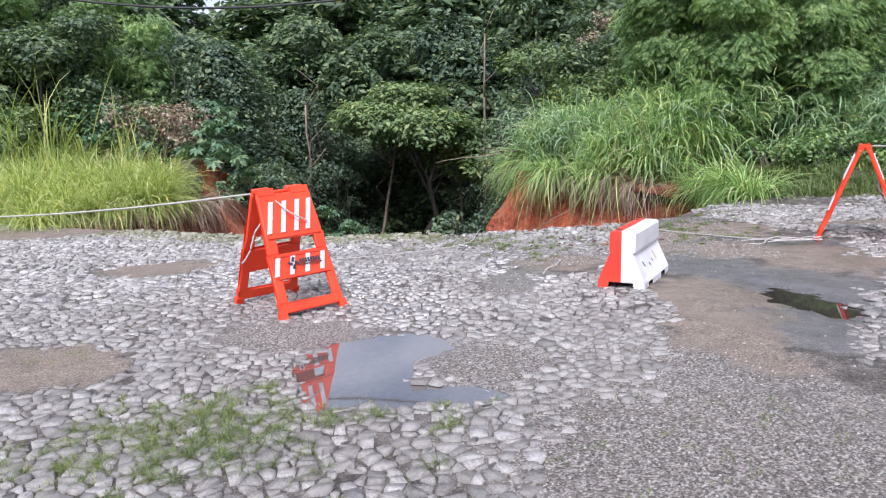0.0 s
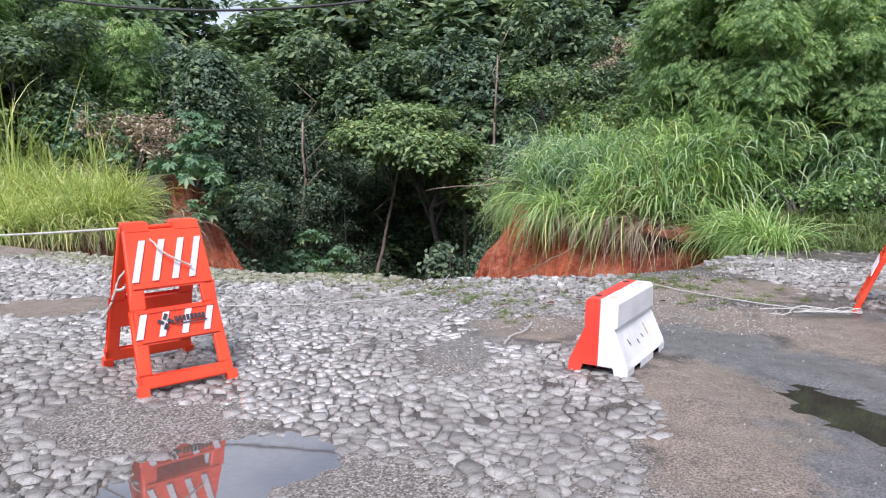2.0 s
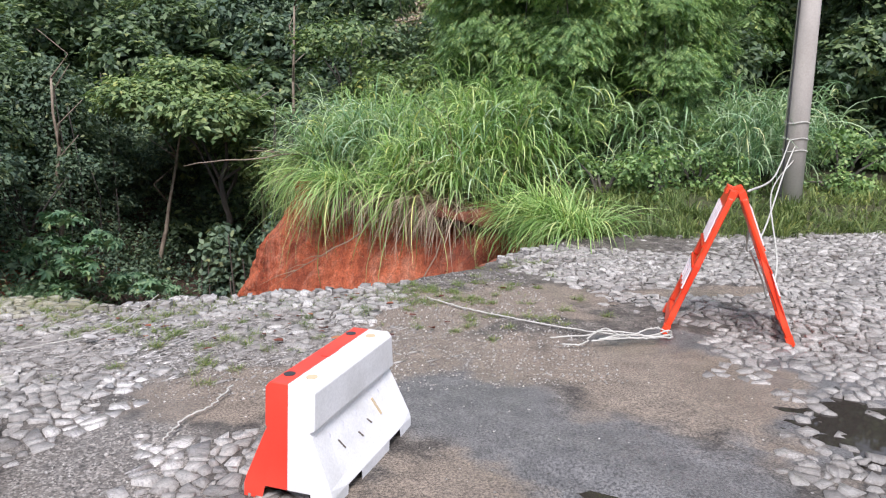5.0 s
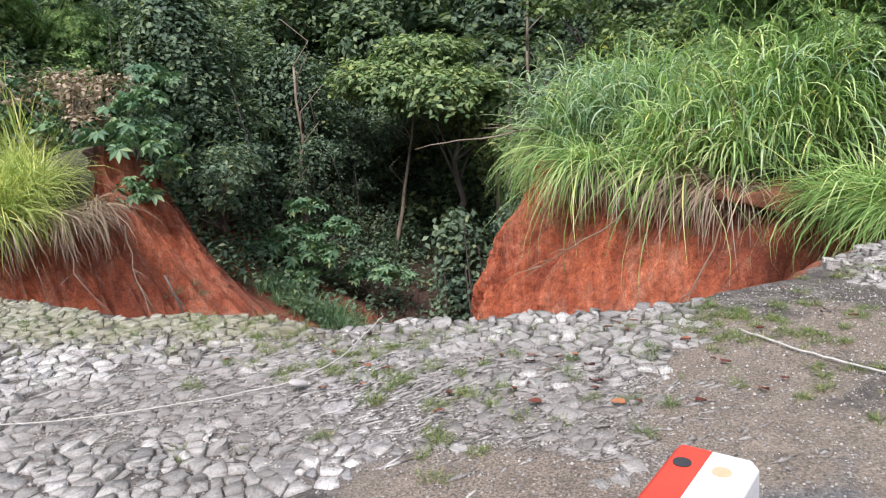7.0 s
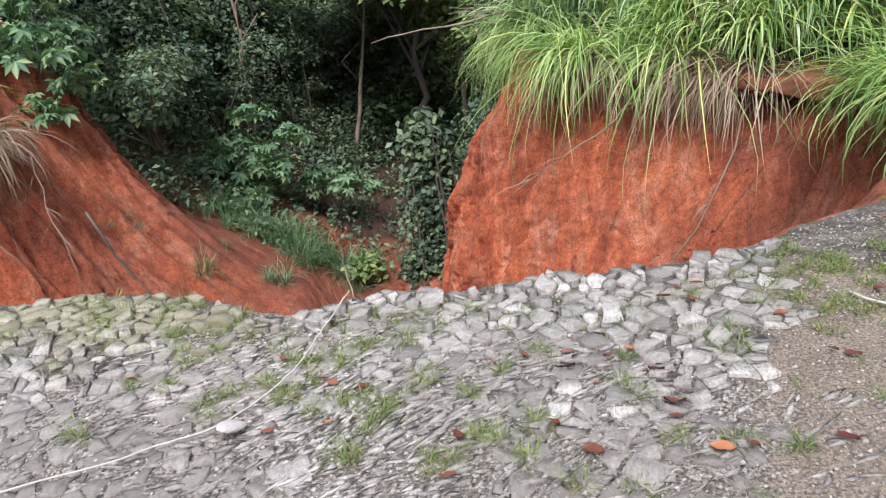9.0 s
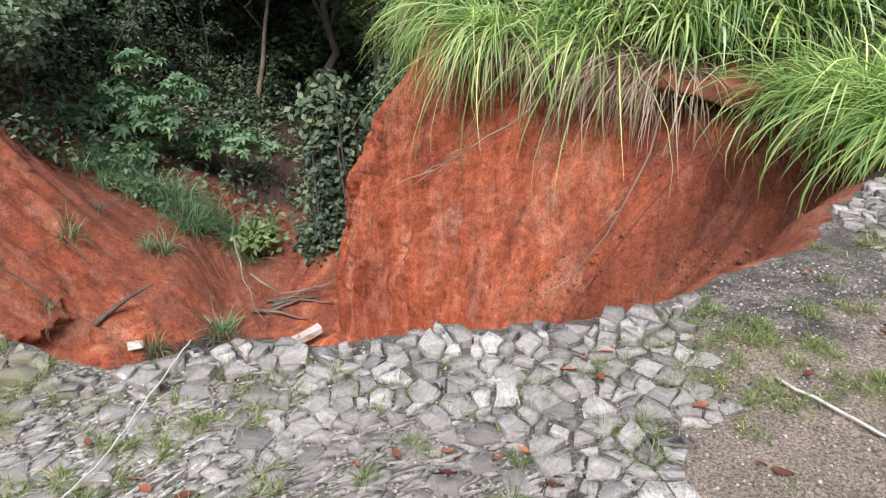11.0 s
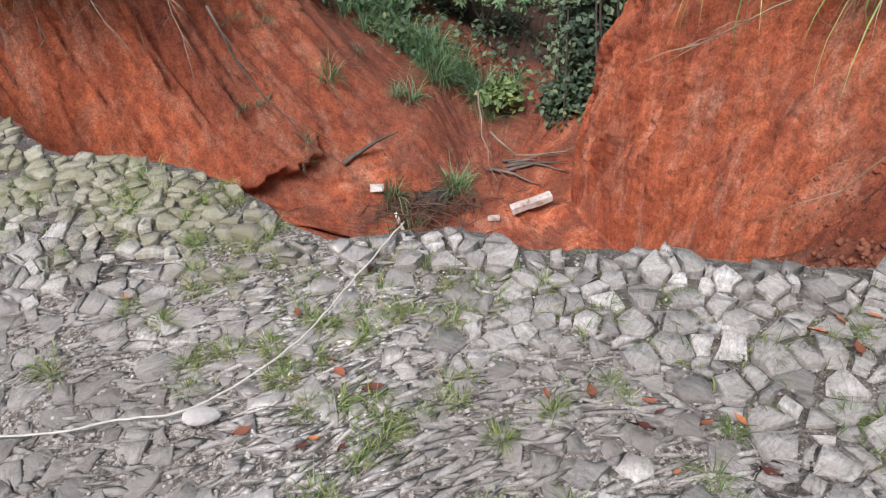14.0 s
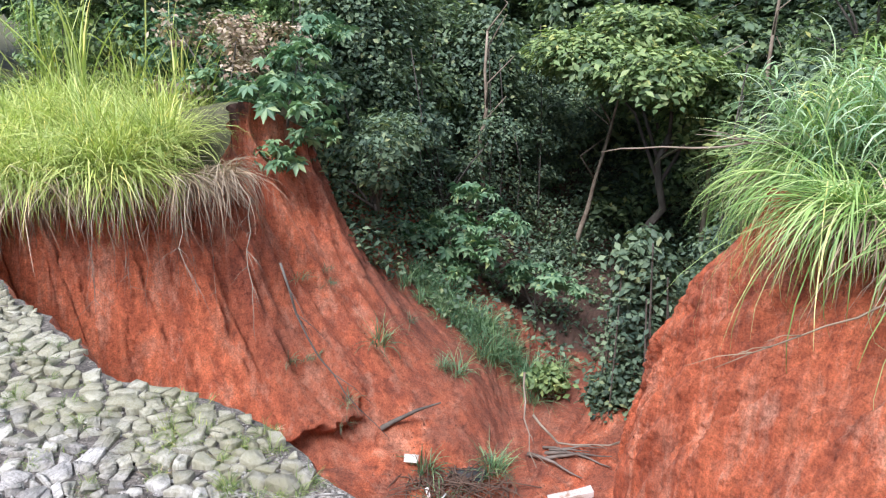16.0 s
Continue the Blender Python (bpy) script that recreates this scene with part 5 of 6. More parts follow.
back = np.stack([ug.uniform(-12, 12, 3000), ug.uniform(24, 34, 3000)], 1)
back = back[(inside_pit(back[:, 0], back[:, 1]) < 0) & ~((np.abs(back[:, 0] + 1.5) < 2.6) & (back[:, 1] < 29))]
bz = height(back[:, 0], back[:, 1])
idx = np.repeat(np.arange(len(back)), 9)
pts = np.c_[back, bz][idx] + ug.normal(size=(len(idx), 3)) * .25 + np.array((0, 0, .5)) * ug.uniform(-.4, 1.6, len(idx))[:, None]
v, f = leaf_cards(pts, .2, .35, .55, 172)
grass("undergrowth", (v, f), L_FOREST, "dark green undergrowth on the wood's floor", "undergrowth")

# ---- branches and roots on the slip ----
def twig(name, pts, r0, mat, label, seed, forks=3, cat="branch", group="dry branches"):
    r = random.Random(seed)
    ob = thing(name, pose(0, 0, 0), label, cat, group)
    bm = bmesh.new()
    pts = [Vector(p) for p in pts]
    den = []
    for a, b in zip(pts, pts[1:]):
        for s in (0, .33, .66):
            den.append(a.lerp(b, s) + Vector((r.uniform(-1, 1), r.uniform(-1, 1), r.uniform(-1, 1))) * (b - a).length * .035)
    den.append(pts[-1])
    tube(bm, den, [r0 * (1 - .75 * i / (len(den) - 1)) for i in range(len(den))], 6)
    for k in range(forks):
        i = r.randrange(1, len(den) - 1)
        d = (den[i] - den[i - 1]).normalized() + Vector((r.uniform(-1, 1), r.uniform(-1, 1), r.uniform(-.4, .8))) * .7
        l = r.uniform(.25, .6)
        fork = bmesh.new()
        tube(fork, [den[i], den[i] + d * l * .5 + Vector((0, 0, .03)), den[i] + d * l], [r0 * .45, r0 * .3, r0 * .1], 5)
        part("side_twig", fork, mat, ob, smooth=True)
    part("wood", bm, mat, ob, smooth=True)
    return ob


twig("dry_branch", [(-4.15, 14.6, -0.9), (-3.75, 14.6, -1.8), (-3.3, 14.7, -2.5), (-2.75, 14.9, -3.1)], .017, M_BARK, "dark bare root running down red earth", 111, 4)
twig("dry_branch", [(2.2, 17.2, .8), (1.0, 16.6, .75), (0.1, 16.2, .7), (-.55, 16.0, .62)], .022, M_TWIG, "pale dead branch jutting from the grass", 112, 5)
twig("dry_branch", [(-4.9, 15.0, -.2), (-4.5, 14.4, -.7), (-4.1, 14.0, -1.2), (-3.9, 13.8, -1.6)], .009, M_TWIG, "thin dead branch hanging from the bank", 113, 8)
twig("dry_branch", [(-5.3, 14.2, -.1), (-4.9, 13.7, -.6), (-4.4, 13.5, -1.0)], .008, M_TWIG, "thin dead branch hanging from the bank", 114, 8)
for k in range(9):
    a = wall_point(int(g.choice(np.where((loop_at > len(CTRL) - 5.4) & (loop_at < len(CTRL) - 2.6))[0])), .03)
    d = Vector((g.uniform(.15, .6), g.uniform(-.7, -.1), 0))
    twig("dry_branch", [a, a + d * .5 + Vector((0, 0, -.15)), a + d + Vector((0, 0, g.uniform(-.8, -.4))), a + d * 1.15 + Vector((0, 0, g.uniform(-1.5, -.9)))], .006, M_TWIG, "thin dead twig hanging from the bank", 210 + k, 6)
twig("dry_branch", [(2.6, 14.7, -.1), (2.1, 14.2, -.35), (1.5, 13.9, -.62), (1.1, 13.8, -.85)], .013, L_DRY, "straw-coloured broken cane over the slip", 115, 4)
twig("dry_branch", [(3.7, 14.3, -.05), (3.2, 13.5, -.7), (2.75, 13.2, -1.3), (2.3, 13.1, -1.9)], .012, L_DRY, "long hanging cane over red earth", 116, 3)
twig("dry_branch", [(-1.6, 17.3, -3.6), (-1.1, 16.9, -3.75), (-.4, 17.1, -3.7), (.1, 17.4, -3.55)], .022, M_TWIG, "pale bent stick on red earth", 117, 4)
twig("dry_branch", [(-2.0, 17.9, -3.2), (-1.7, 17.1, -3.6), (-1.2, 16.3, -3.85)], .02, M_TWIG, "pale stick leaning in the slip", 118, 2)
twig("log", [(-3.3, 15.6, -3.45), (-2.9, 15.9, -3.2), (-2.6, 16.1, -3.1)], .04, M_BARK, "short dark log on red earth", 119, 0, "log", "logs")
for k in range(6):
    x0, y0, t0, l0 = -1.1 + .25 * g.normal(), 17.3 + .25 * g.normal(), g.uniform(-.35, .5), g.uniform(.25, .6)
    dx, dy = l0 * math.cos(t0), l0 * math.sin(t0)
    twig("log", [(x0 - dx, y0 - dy, pit_z(x0 - dx, y0 - dy) + .05), (x0, y0, pit_z(x0, y0) + .08), (x0 + dx, y0 + dy, pit_z(x0 + dx, y0 + dy) + .06)], g.uniform(.018, .034), M_WOOD, "dark weathered timber lying in the slip", 120 + k, 0, "log", "logs")
# brush heap of dark roots
M_ROOT = plain_material("dark_root", [(0.3, (0.05, 0.03, 0.02)), (0.7, (0.16, 0.1, 0.07))], 9, 0.85, 0.4, 0.01, 60)
brush = tagged(thing("brush_heap", pose(-2.45, 15.55, pit_z(-2.45, 15.55)), "heap of dark twigs and roots in the slip", "brush heap"), kind="stuff")
bm = bmesh.new()
rb = random.Random(130)
for _ in range(240):
    p = Vector((rb.gauss(.05, .5), rb.gauss(.1, .33), abs(rb.gauss(0, .06))))
    d = Vector((rb.uniform(-1, 1), rb.uniform(-1, 1), rb.uniform(-.2, .5))).normalized() * rb.uniform(.15, .45)
    tube(bm, [p - d, p + Vector((0, 0, .05)), p + d], [.009, .008, .003], 4)
part("brushwood", bm, M_ROOT, brush)

# ---- plastic barricades ----
def plate(bm, outline, holes, y0, y1, m=None):
    """A plate in the x-z plane with rectangular openings, y0 to y1 thick, its rows trapezoid by outline(z) -> half width."""
    zs = sorted({z for z, _ in outline[1]} | {h[k] for h in holes for k in (2, 3)})
    wide = lambda z: float(np.interp(z, [a for a, _ in outline[1]], [b for _, b in outline[1]]))
    for za, zb in zip(zs, zs[1:]):
        cut = [h for h in holes if h[2] <= za + 1e-6 and h[3] >= zb - 1e-6]
        spans = [(-1.0, 1.0)] if not cut else [(-1.0, cut[0][0]), (cut[0][1], 1.0)]
        for a, b in spans:
            vs = []
            for y in (y0, y1):
                for z, q in ((za, a), (za, b), (zb, b), (zb, a)):
                    c = Vector((q * wide(z), y, z))
                    vs.append(bm.verts.new(m @ c if m else c))
            for f in ((0, 1, 2, 3), (7, 6, 5, 4), (0, 4, 5, 1), (1, 5, 6, 2), (2, 6, 7, 3), (3, 7, 4, 0)):
                bm.faces.new([vs[i] for i in f])
    bmesh.ops.remove_doubles(bm, verts=bm.verts, dist=1e-5)


def barricade(m, label, with_mark=True):
    root = thing("barricade", m, label, "barricade", "folding barricades")
    H = 1.07
    lean = math.atan2(0.41, H)
    for name, sgn in (("front_panel", -1), ("back_panel", 1)):
        fm = Matrix.Translation((0, 0.03 * sgn, H)) @ Matrix.Rotation(sgn * lean, 4, "X") @ Matrix.Translation((0, 0, -H / math.cos(lean)))
        bm = bmesh.new()
        hl = H / math.cos(lean)
        holes = [(-.72, .72, .13, .34), (-.66, .66, .56, .70)]
        plate(bm, (0, [(.045, .315), (.34, .3), (.7, .28), (hl - .035, .262)]), holes, -.022, .022)
        bmesh.ops.transform(bm, matrix=fm, verts=bm.verts)
        pan = part(name, bm, M_ORANGE, root)
        bev = pan.modifiers.new("soft edges", "BEVEL")
        bev.width, bev.segments, bev.limit_method = .012, 2, "ANGLE"
        for q in (-1, 1):
            bm = bmesh.new()
            box(bm, q * .295 - .035, q * .295 + .035, -.026, .026, 0.0, .07, fm)
            part("foot", bm, M_ORANGE, pan)
        for a, b in ((-.25, -.09), (.075, .25)):
            bm = bmesh.new()
            box(bm, a, b, -.026, .026, hl - .05, hl + .012, fm)
            part("top_lug", bm, M_ORANGE, pan)
        # raised ribs round the panel's openings
        for z0, z1 in ((.345, .365), (.535, .555), (.705, .725)):
            bm = bmesh.new()
            box(bm, -.255, .255, (-.031 if sgn < 0 else .021), (-.021 if sgn < 0 else .031), z0, z1, fm)
            part("rib", bm, M_ORANGE, pan)
        for z0, z1, xs in ((.75, 1.03, (-.15, -.02, .11, .225)), (.37, .53, (-.22, -.075, .075, .225))):
            for x in xs:
                bm = bmesh.new()
                y = sgn * .0335
                sl = .085 if z1 > 1 else .05
                w = .021
                vs = [bm.verts.new(fm @ Vector(c)) for c in ((x - sl - w, y, z0), (x - sl + w, y, z0), (x + w, y, z1), (x - w, y, z1))]
                vs += [bm.verts.new(fm @ Vector((v_[0], y - sgn * .009, v_[2]))) for v_ in ((x - sl - w, y, z0), (x - sl + w, y, z0), (x + w, y, z1), (x - w, y, z1))]
                for f in ((0, 1, 2, 3), (7, 6, 5, 4), (0, 4, 5, 1), (1, 5, 6, 2), (2, 6, 7, 3), (3, 7, 4, 0)):
                    bm.faces.new([vs[i] for i in f])
                bmesh.ops.recalc_face_normals(bm, faces=bm.faces)
                part("stripe", bm, M_STRIPE, pan, "white reflective slanted stripe")
        if with_mark and sgn < 0:
            bm = bmesh.new()
            for k in range(8):
                x = -.03 + k * .0265
                box(bm, x, x + .019, -.041, -.036, .455, .492, fm)
            part("lettering", bm, M_BLACK, pan, "black stencilled lettering")
            bm = bmesh.new()
            box(bm, -.03, .185, -.041, -.036, .436, .444, fm)
            part("lettering", bm, M_BLACK, pan, "thin black line of small lettering")
            bm = bmesh.new()
            for k in range(4):
                rm = fm @ Matrix.Translation((-.09, -.0385, .465)) @ Matrix.Rotation(k * math.pi / 2 + .5, 4, "Y")
                box(bm, .008, .05, -.0025, .0025, .004, .026, rm)
            part("emblem", bm, M_BLACK, pan, "black four-armed emblem")
    bm = bmesh.new()
    tube(bm, [(-.2, 0, H - .02), (.2, 0, H - .02)], .016, 8)
    part("hinge", bm, M_ORANGE, root)
    return root


first = barricade(pose(-1.26, 6.265, 0.0, 0, 0, 44), "orange plastic folding barricade with white reflective stripes")
barricade(pose(4.95, 8.58, 0.0, 0, 0, 64), "orange plastic folding barricade roped to the pole", False)


# ---- water-filled road barrier ----
def road_barrier(m):
    root = thing("road_barrier", m, "red and white plastic road barrier standing on the street", "road barrier")
    for name, sgn, mat, label in (("red_half", 1, M_RED, "red moulded half"), ("white_half", -1, M_WHITE, "white moulded half")):
        bm = bmesh.new()
        top_y = .112 if sgn > 0 else .128
        prof = [(.218, 0.0), (.218, .055), (.208, .09), (.118, .30), (.105, .325), (top_y, .34), (top_y, .505), (top_y - .022, .53), (0.0, .53)]
        rows = []
        for x in (-.45, -.3, -.295, -.16, -.155, 0.0, .155, .16, .295, .3, .45):
            row = []
            for y, z in prof:
                if z == 0.0 and .158 < abs(x) < .298:
                    z = .05
                panel = .014 if .08 < z < .31 and abs(x) < .4 else 0.0
                row.append(bm.verts.new((x * (1 - .1 * z / .53), sgn * (y - panel), z)))
            rows.append(row)
        for a, b in zip(rows, rows[1:]):
            for k in range(len(a) - 1):
                bm.faces.new((a[k], b[k], b[k + 1], a[k + 1]))
        for row in (rows[0], rows[-1]):
            x = row[0].co.x
            bm.faces.new(row + [bm.verts.new((x * .985, 0, .06)), bm.verts.new((x * .985, sgn * .11, .06)), bm.verts.new((x, sgn * .125, 0))])
        bmesh.ops.recalc_face_normals(bm, faces=bm.faces)
        ob = part(name, bm, mat, root, label)
        bev = ob.modifiers.new("soft edges", "BEVEL")
        bev.width, bev.segments, bev.limit_method = .011, 2, "ANGLE"
        # filler openings as flat discs: black for the dark inside, stain on white
        for x in (-.3, .3):
            bm = bmesh.new()
            bmesh.ops.create_cone(bm, cap_ends=True, segments=18, radius1=.026, radius2=.026, depth=.004, matrix=Matrix.Translation((x, sgn * .055, .531)))
            part("filler_hole", bm, M_BLACK if sgn > 0 else M_STAIN, ob, "flat disc standing for a round filler opening")
    bm = bmesh.new()
    box(bm, -.05, .05, -.004, .04, .528, .5335)
    part("grip", bm, M_RED, root.children[0], "moulded grip in the top edge")
    # dimples and cuts on the white face
    white = root.children[1]
    fm = Matrix.Translation((0, -.141, .215)) @ Matrix.Rotation(-.405, 4, "X")
    for x in (-.28, -.15, -.02, .11, .24):
        bm = bmesh.new()
        bmesh.ops.create_uvsphere(bm, u_segments=14, v_segments=8, radius=.017, matrix=fm @ Matrix.Translation((x, .006, .05)) @ Matrix.Diagonal((1, .45, 1.3, 1)))
        part("dimple", bm, M_STRIPE, white)
    for x, z, l, t in ((-.22, -.02, .075, .5), (-.05, -.05, .05, .6), (.06, -.03, .05, .7)):
        bm = bmesh.new()
        box(bm, -.002, .002, -.006, .004, -l / 2 * .8, l / 2 * .8, fm @ Matrix.Translation((x, 0, z)) @ Matrix.Rotation(-t, 4, "Y"))
        part("scratch", bm, M_WOOD, white, "dark gouge in the plastic")
    bm = bmesh.new()
    box(bm, -.005, .005, -.007, .004, -.05, .05, fm @ Matrix.Translation((.17, 0, .0)) @ Matrix.Rotation(-.3, 4, "Y"))
    part("stain", bm, M_STAIN, white, "ochre stain")
    return root


road_barrier(pose(1.985, 6.85, 0.0, 0, 0, 62.9))

# ---- pole and cable ----
pole = thing("utility_pole", pose(8.55, 13.35, ground_z(8.55, 13.35)), "tapered grey concrete utility pole with rope tied round", "utility pole")
bm = bmesh.new()
tube(bm, [(0, 0, -.3), (0, 0, 2), (0, 0, 5), (0, 0, 9)], [.165, .155, .14, .11], 14)
part("shaft", bm, M_CONCRETE, pole, smooth=True)
bm = bmesh.new()
tube(bm, [(-.17, -.03, 0.1), (-.165, -.03, 3), (-.14, -.03, 8.5)], .012, 6)
part("earth_wire", bm, M_CABLE, pole)
for z in (.78, .95, 1.18):
    bm = bmesh.new()
    tube(bm, [(.17 * math.cos(a), .17 * math.sin(a), z + .015 * math.sin(3 * a)) for a in np.linspace(0, 2 * math.pi, 25)], .009, 6, False)
    part("rope_turn", bm, M_ROPE, pole, "white rope wound round the pole")


def line(name, pts, r, mat, label, cat, sides=6, seed=0, wobble=0.0, fine_=8):
    """A smooth cord through pts."""
    q = random.Random(seed)
    P = [Vector(p) for p in pts]
    den = []
    for i in range(len(P) - 1):
        p0, p1, p2, p3 = P[max(i - 1, 0)], P[i], P[i + 1], P[min(i + 2, len(P) - 1)]
        for k in range(fine_):
            t = k / fine_
            den.append(.5 * (2 * p1 + (p2 - p0) * t + (2 * p0 - 5 * p1 + 4 * p2 - p3) * t * t + (3 * p1 - p0 - 3 * p2 + p3) * t ** 3) + Vector((q.uniform(-1, 1), q.uniform(-1, 1), 0)) * wobble)
    den.append(P[-1])
    bm = bmesh.new()
    tube(bm, den, r, sides)
    ob = part(name, bm, mat, None, smooth=True)
    return tagged(ob, label, cat)


line("overhead_cable", [(8.45, 13.35, 6.6), (4.5, 13.3, 5.15), (1.2, 13.3, 4.25), (-2, 13.4, 3.78), (-6, 13.6, 3.95), (-11, 13.8, 5.0), (-18, 14, 7.2)], .022, M_CABLE, "dark sagging overhead cable tied to the pole", "cable")
line("rope", [(-1.37, 6.2, 1.05), (-3.2, 7.1, .86), (-5.2, 8.1, .72), (-7.6, 9.3, .66), (-10.5, 10.8, .75)], .009, M_ROPE, "taut white rope tied to a barricade", "rope", seed=1)
lo = [(-1.38, 6.16, 1.04), (-1.36, 6.07, .86), (-1.45, 6.02, .7), (-1.5, 6.0, .55), (-1.58, 6.02, .45)]
line("rope", lo, .008, M_ROPE, "frayed white cord hanging on a barricade", "rope", seed=2, wobble=.006)
line("rope", [(-1.32, 6.17, 1.03), (-1.18, 6.12, .9), (-1.02, 6.22, .78)], .007, M_ROPE, "frayed white cord hanging on a barricade", "rope", seed=3, wobble=.005)
line("rope", [(-1.34, 6.14, 1.04), (-1.31, 6.04, .84), (-1.38, 5.98, .68), (-1.42, 5.95, .66)], .011, M_ROPE, "frayed white cord knotted on a barricade", "rope", seed=4, wobble=.008)
line("rope", [(5.0, 8.5, 1.07), (6.6, 10.7, .95), (8.4, 13.25, 1.2)], .009, M_ROPE, "slack white rope between barricade and pole", "rope", seed=5)
line("rope", [(5.05, 8.5, .9), (5.7, 9.6, .38), (6.6, 10.8, .35), (7.8, 12.4, .8), (8.45, 13.2, 1.1)], .01, M_ROPE, "slack white rope between barricade and pole", "rope", seed=6)
line("rope", [(5.12, 8.6, .6), (5.5, 9.0, .25), (5.75, 9.3, .04), (6.2, 9.9, .2), (7.4, 12, .6), (8.45, 13.2, .9)], .009, M_ROPE, "slack white rope between barricade and pole", "rope", seed=7)
line("rope", [(2.76, 9.6, .03), (3.02, 9.25, .03), (3.35, 8.92, .03), (3.7, 8.62, .03), (4.05, 8.4, .035), (4.4, 8.36, .03)], .0065, M_ROPE, "white rope lying on the street", "rope", seed=8, wobble=.01)
rr = random.Random(9)
for k in range(5):
    pts = [(4.42, 8.38, .03)] + [(4.35 - .2 * i + rr.uniform(-.08, .08), 8.37 + rr.uniform(-.13, .13), .03 + rr.uniform(0, .05)) for i in range(4 + k % 2)]
    line("rope", pts, .006, M_ROPE, "tangled white rope on the street beside a barricade", "rope", seed=10 + k, wobble=.012)
line("rope", [(1.36, 7.76, .03), (1.3, 7.5, .03), (1.18, 7.3, .03), (1.13, 7.07, .03)], .0055, M_ROPE, "frayed white rope on gravel", "rope", seed=20, wobble=.014)
line("rope", [(-1.6, 8.2, .035), (-.9, 8.3, .035), (-.25, 8.54, .035), (.0, 8.68, .035), (.21, 8.79, .045), (.36, 9.1, .04), (.41, 9.46, .045), (.46, 9.86, .06)], .0038, M_ROPE, "thin white rope running to the slip's edge", "rope", seed=21, wobble=.004)

# ---- litter and rubble ----
M_PALE = plain_material("pale_stone", [(0.3, (0.36, 0.335, 0.31)), (0.7, (0.55, 0.52, 0.49))], 9, 0.7, 0.4, 0.006, 70)


M_DIRTY = plain_material("stained_white", [(0.35, (0.3, 0.19, 0.13)), (0.5, (0.55, 0.5, 0.46)), (0.7, (0.72, 0.7, 0.68))], 7, 0.75, 0.4, 0.006, 60)


def chunk(name, m, size, mat, label, cat, seed, group=""):
    bm = bmesh.new()
    if mat is M_PALE:
        bmesh.ops.create_icosphere(bm, subdivisions=2, radius=.6, matrix=Matrix.Diagonal((*size, 1)))
    else:
        bmesh.ops.create_cube(bm, size=1.0, matrix=Matrix.Diagonal((*size, 1)))
        bmesh.ops.subdivide_edges(bm, edges=bm.edges, cuts=2, use_grid_fill=True)
    for v in bm.verts:
        v.co += Vector(noise.noise_vector(v.co * 6 + Vector((seed, seed, seed)))) * min(size) * (.9 if mat is M_PALE else .16)
    bmesh.ops.transform(bm, matrix=m, verts=bm.verts)
    return tagged(part(name, bm, mat, None), label, cat, group)


chunk("concrete_beam", pose(-.62, 16.0, pit_z(-.62, 16.0) + .16, 4, -12, 32), (.6, .13, .09), M_DIRTY, "broken white beam lying on red earth", "beam", 1)
chunk("rubble", pose(-1.1, 15.75, pit_z(-1.1, 15.75) + .06, 0, 0, 20), (.17, .08, .04), M_DIRTY, "white rubble piece on red earth", "rubble", 2, "rubble")
chunk("plastic_rag", pose(-2.75, 15.5, pit_z(-2.75, 15.5) + .22, 60, 0, 20), (.2, .11, .012), M_DIRTY, "crumpled white plastic among twigs", "litter", 3, "litter")
chunk("plastic_rag", pose(-2.3, 15.2, pit_z(-2.3, 15.2) + .18, 20, 40, -40), (.34, .045, .008), M_DIRTY, "torn white plastic strip among twigs", "litter", 4, "litter")
chunk("sheet_scrap", pose(-2.1, 15.95, pit_z(-2.1, 15.95) + .1, 8, 0, 10), (.5, .26, .03), M_BLACK, "dark plastic scrap on red earth", "litter", 5, "litter")
chunk("white_stone", pose(.25, 8.77, .045, 0, 14, 35), (.1, .06, .035), M_PALE, "pale stone weighing down a rope", "stone", 6)
M_CLOD = plain_material("dark_clod", [(0.3, (0.11, 0.04, 0.024)), (0.7, (0.28, 0.095, 0.05))], 5, 0.9, 0.6, 0.02, 30)
rc = random.Random(140)
cl_v, cl_f, off = [], [], 0
oct_v = np.array([(1, 0, 0), (-1, 0, 0), (0, 1, 0), (0, -1, 0), (0, 0, 1), (0, 0, -1)], float)
oct_f = np.array([(0, 2, 4), (2, 1, 4), (1, 3, 4), (3, 0, 4), (2, 0, 5), (1, 2, 5), (3, 1, 5), (0, 3, 5)])
for k in range(1900):
    if k < 1500:
        x, y = rc.gauss(2.9, .75), rc.gauss(12.3, .45)
        s = rc.uniform(.01, .045)
    else:
        x, y = rc.gauss(-1.6, 1.2), rc.gauss(15.9, .7)
        s = rc.uniform(.006, .02)
    if inside_pit(x, y) < .5:
        continue
    z = pit_z(x, y)
    cl_v.append(oct_v * s * np.random.default_rng(k).uniform(.6, 1.3, (6, 1)) + (x, y, z + s * .3))
    cl_f.append(oct_f + off)
    off += 6
ks = np.where((loop_at > N_ROAD - 4) & (loop_at < N_ROAD + 2.2))[0]
for k in range(1300):
    p = wall_point(int(ks[rc.randrange(len(ks))]), 1 - .55 * rc.random() ** 1.4)
    s = rc.uniform(.006, .02) if rc.random() < .93 else rc.uniform(.02, .04)
    cl_v.append(oct_v * s * np.random.default_rng(5000 + k).uniform(.6, 1.3, (6, 1)) + (p.x, p.y, p.z + s * .2))
    cl_f.append(oct_f + off)
    off += 6
tagged(placed("earth_clods", mesh_np("earth_clods", np.concatenate(cl_v), np.concatenate(cl_f)), M_CLOD), "crumbled dark earth clods at the wall's foot", "soil", kind="stuff")

# ledge of dark soil left hanging over the right wall
bm = bmesh.new()
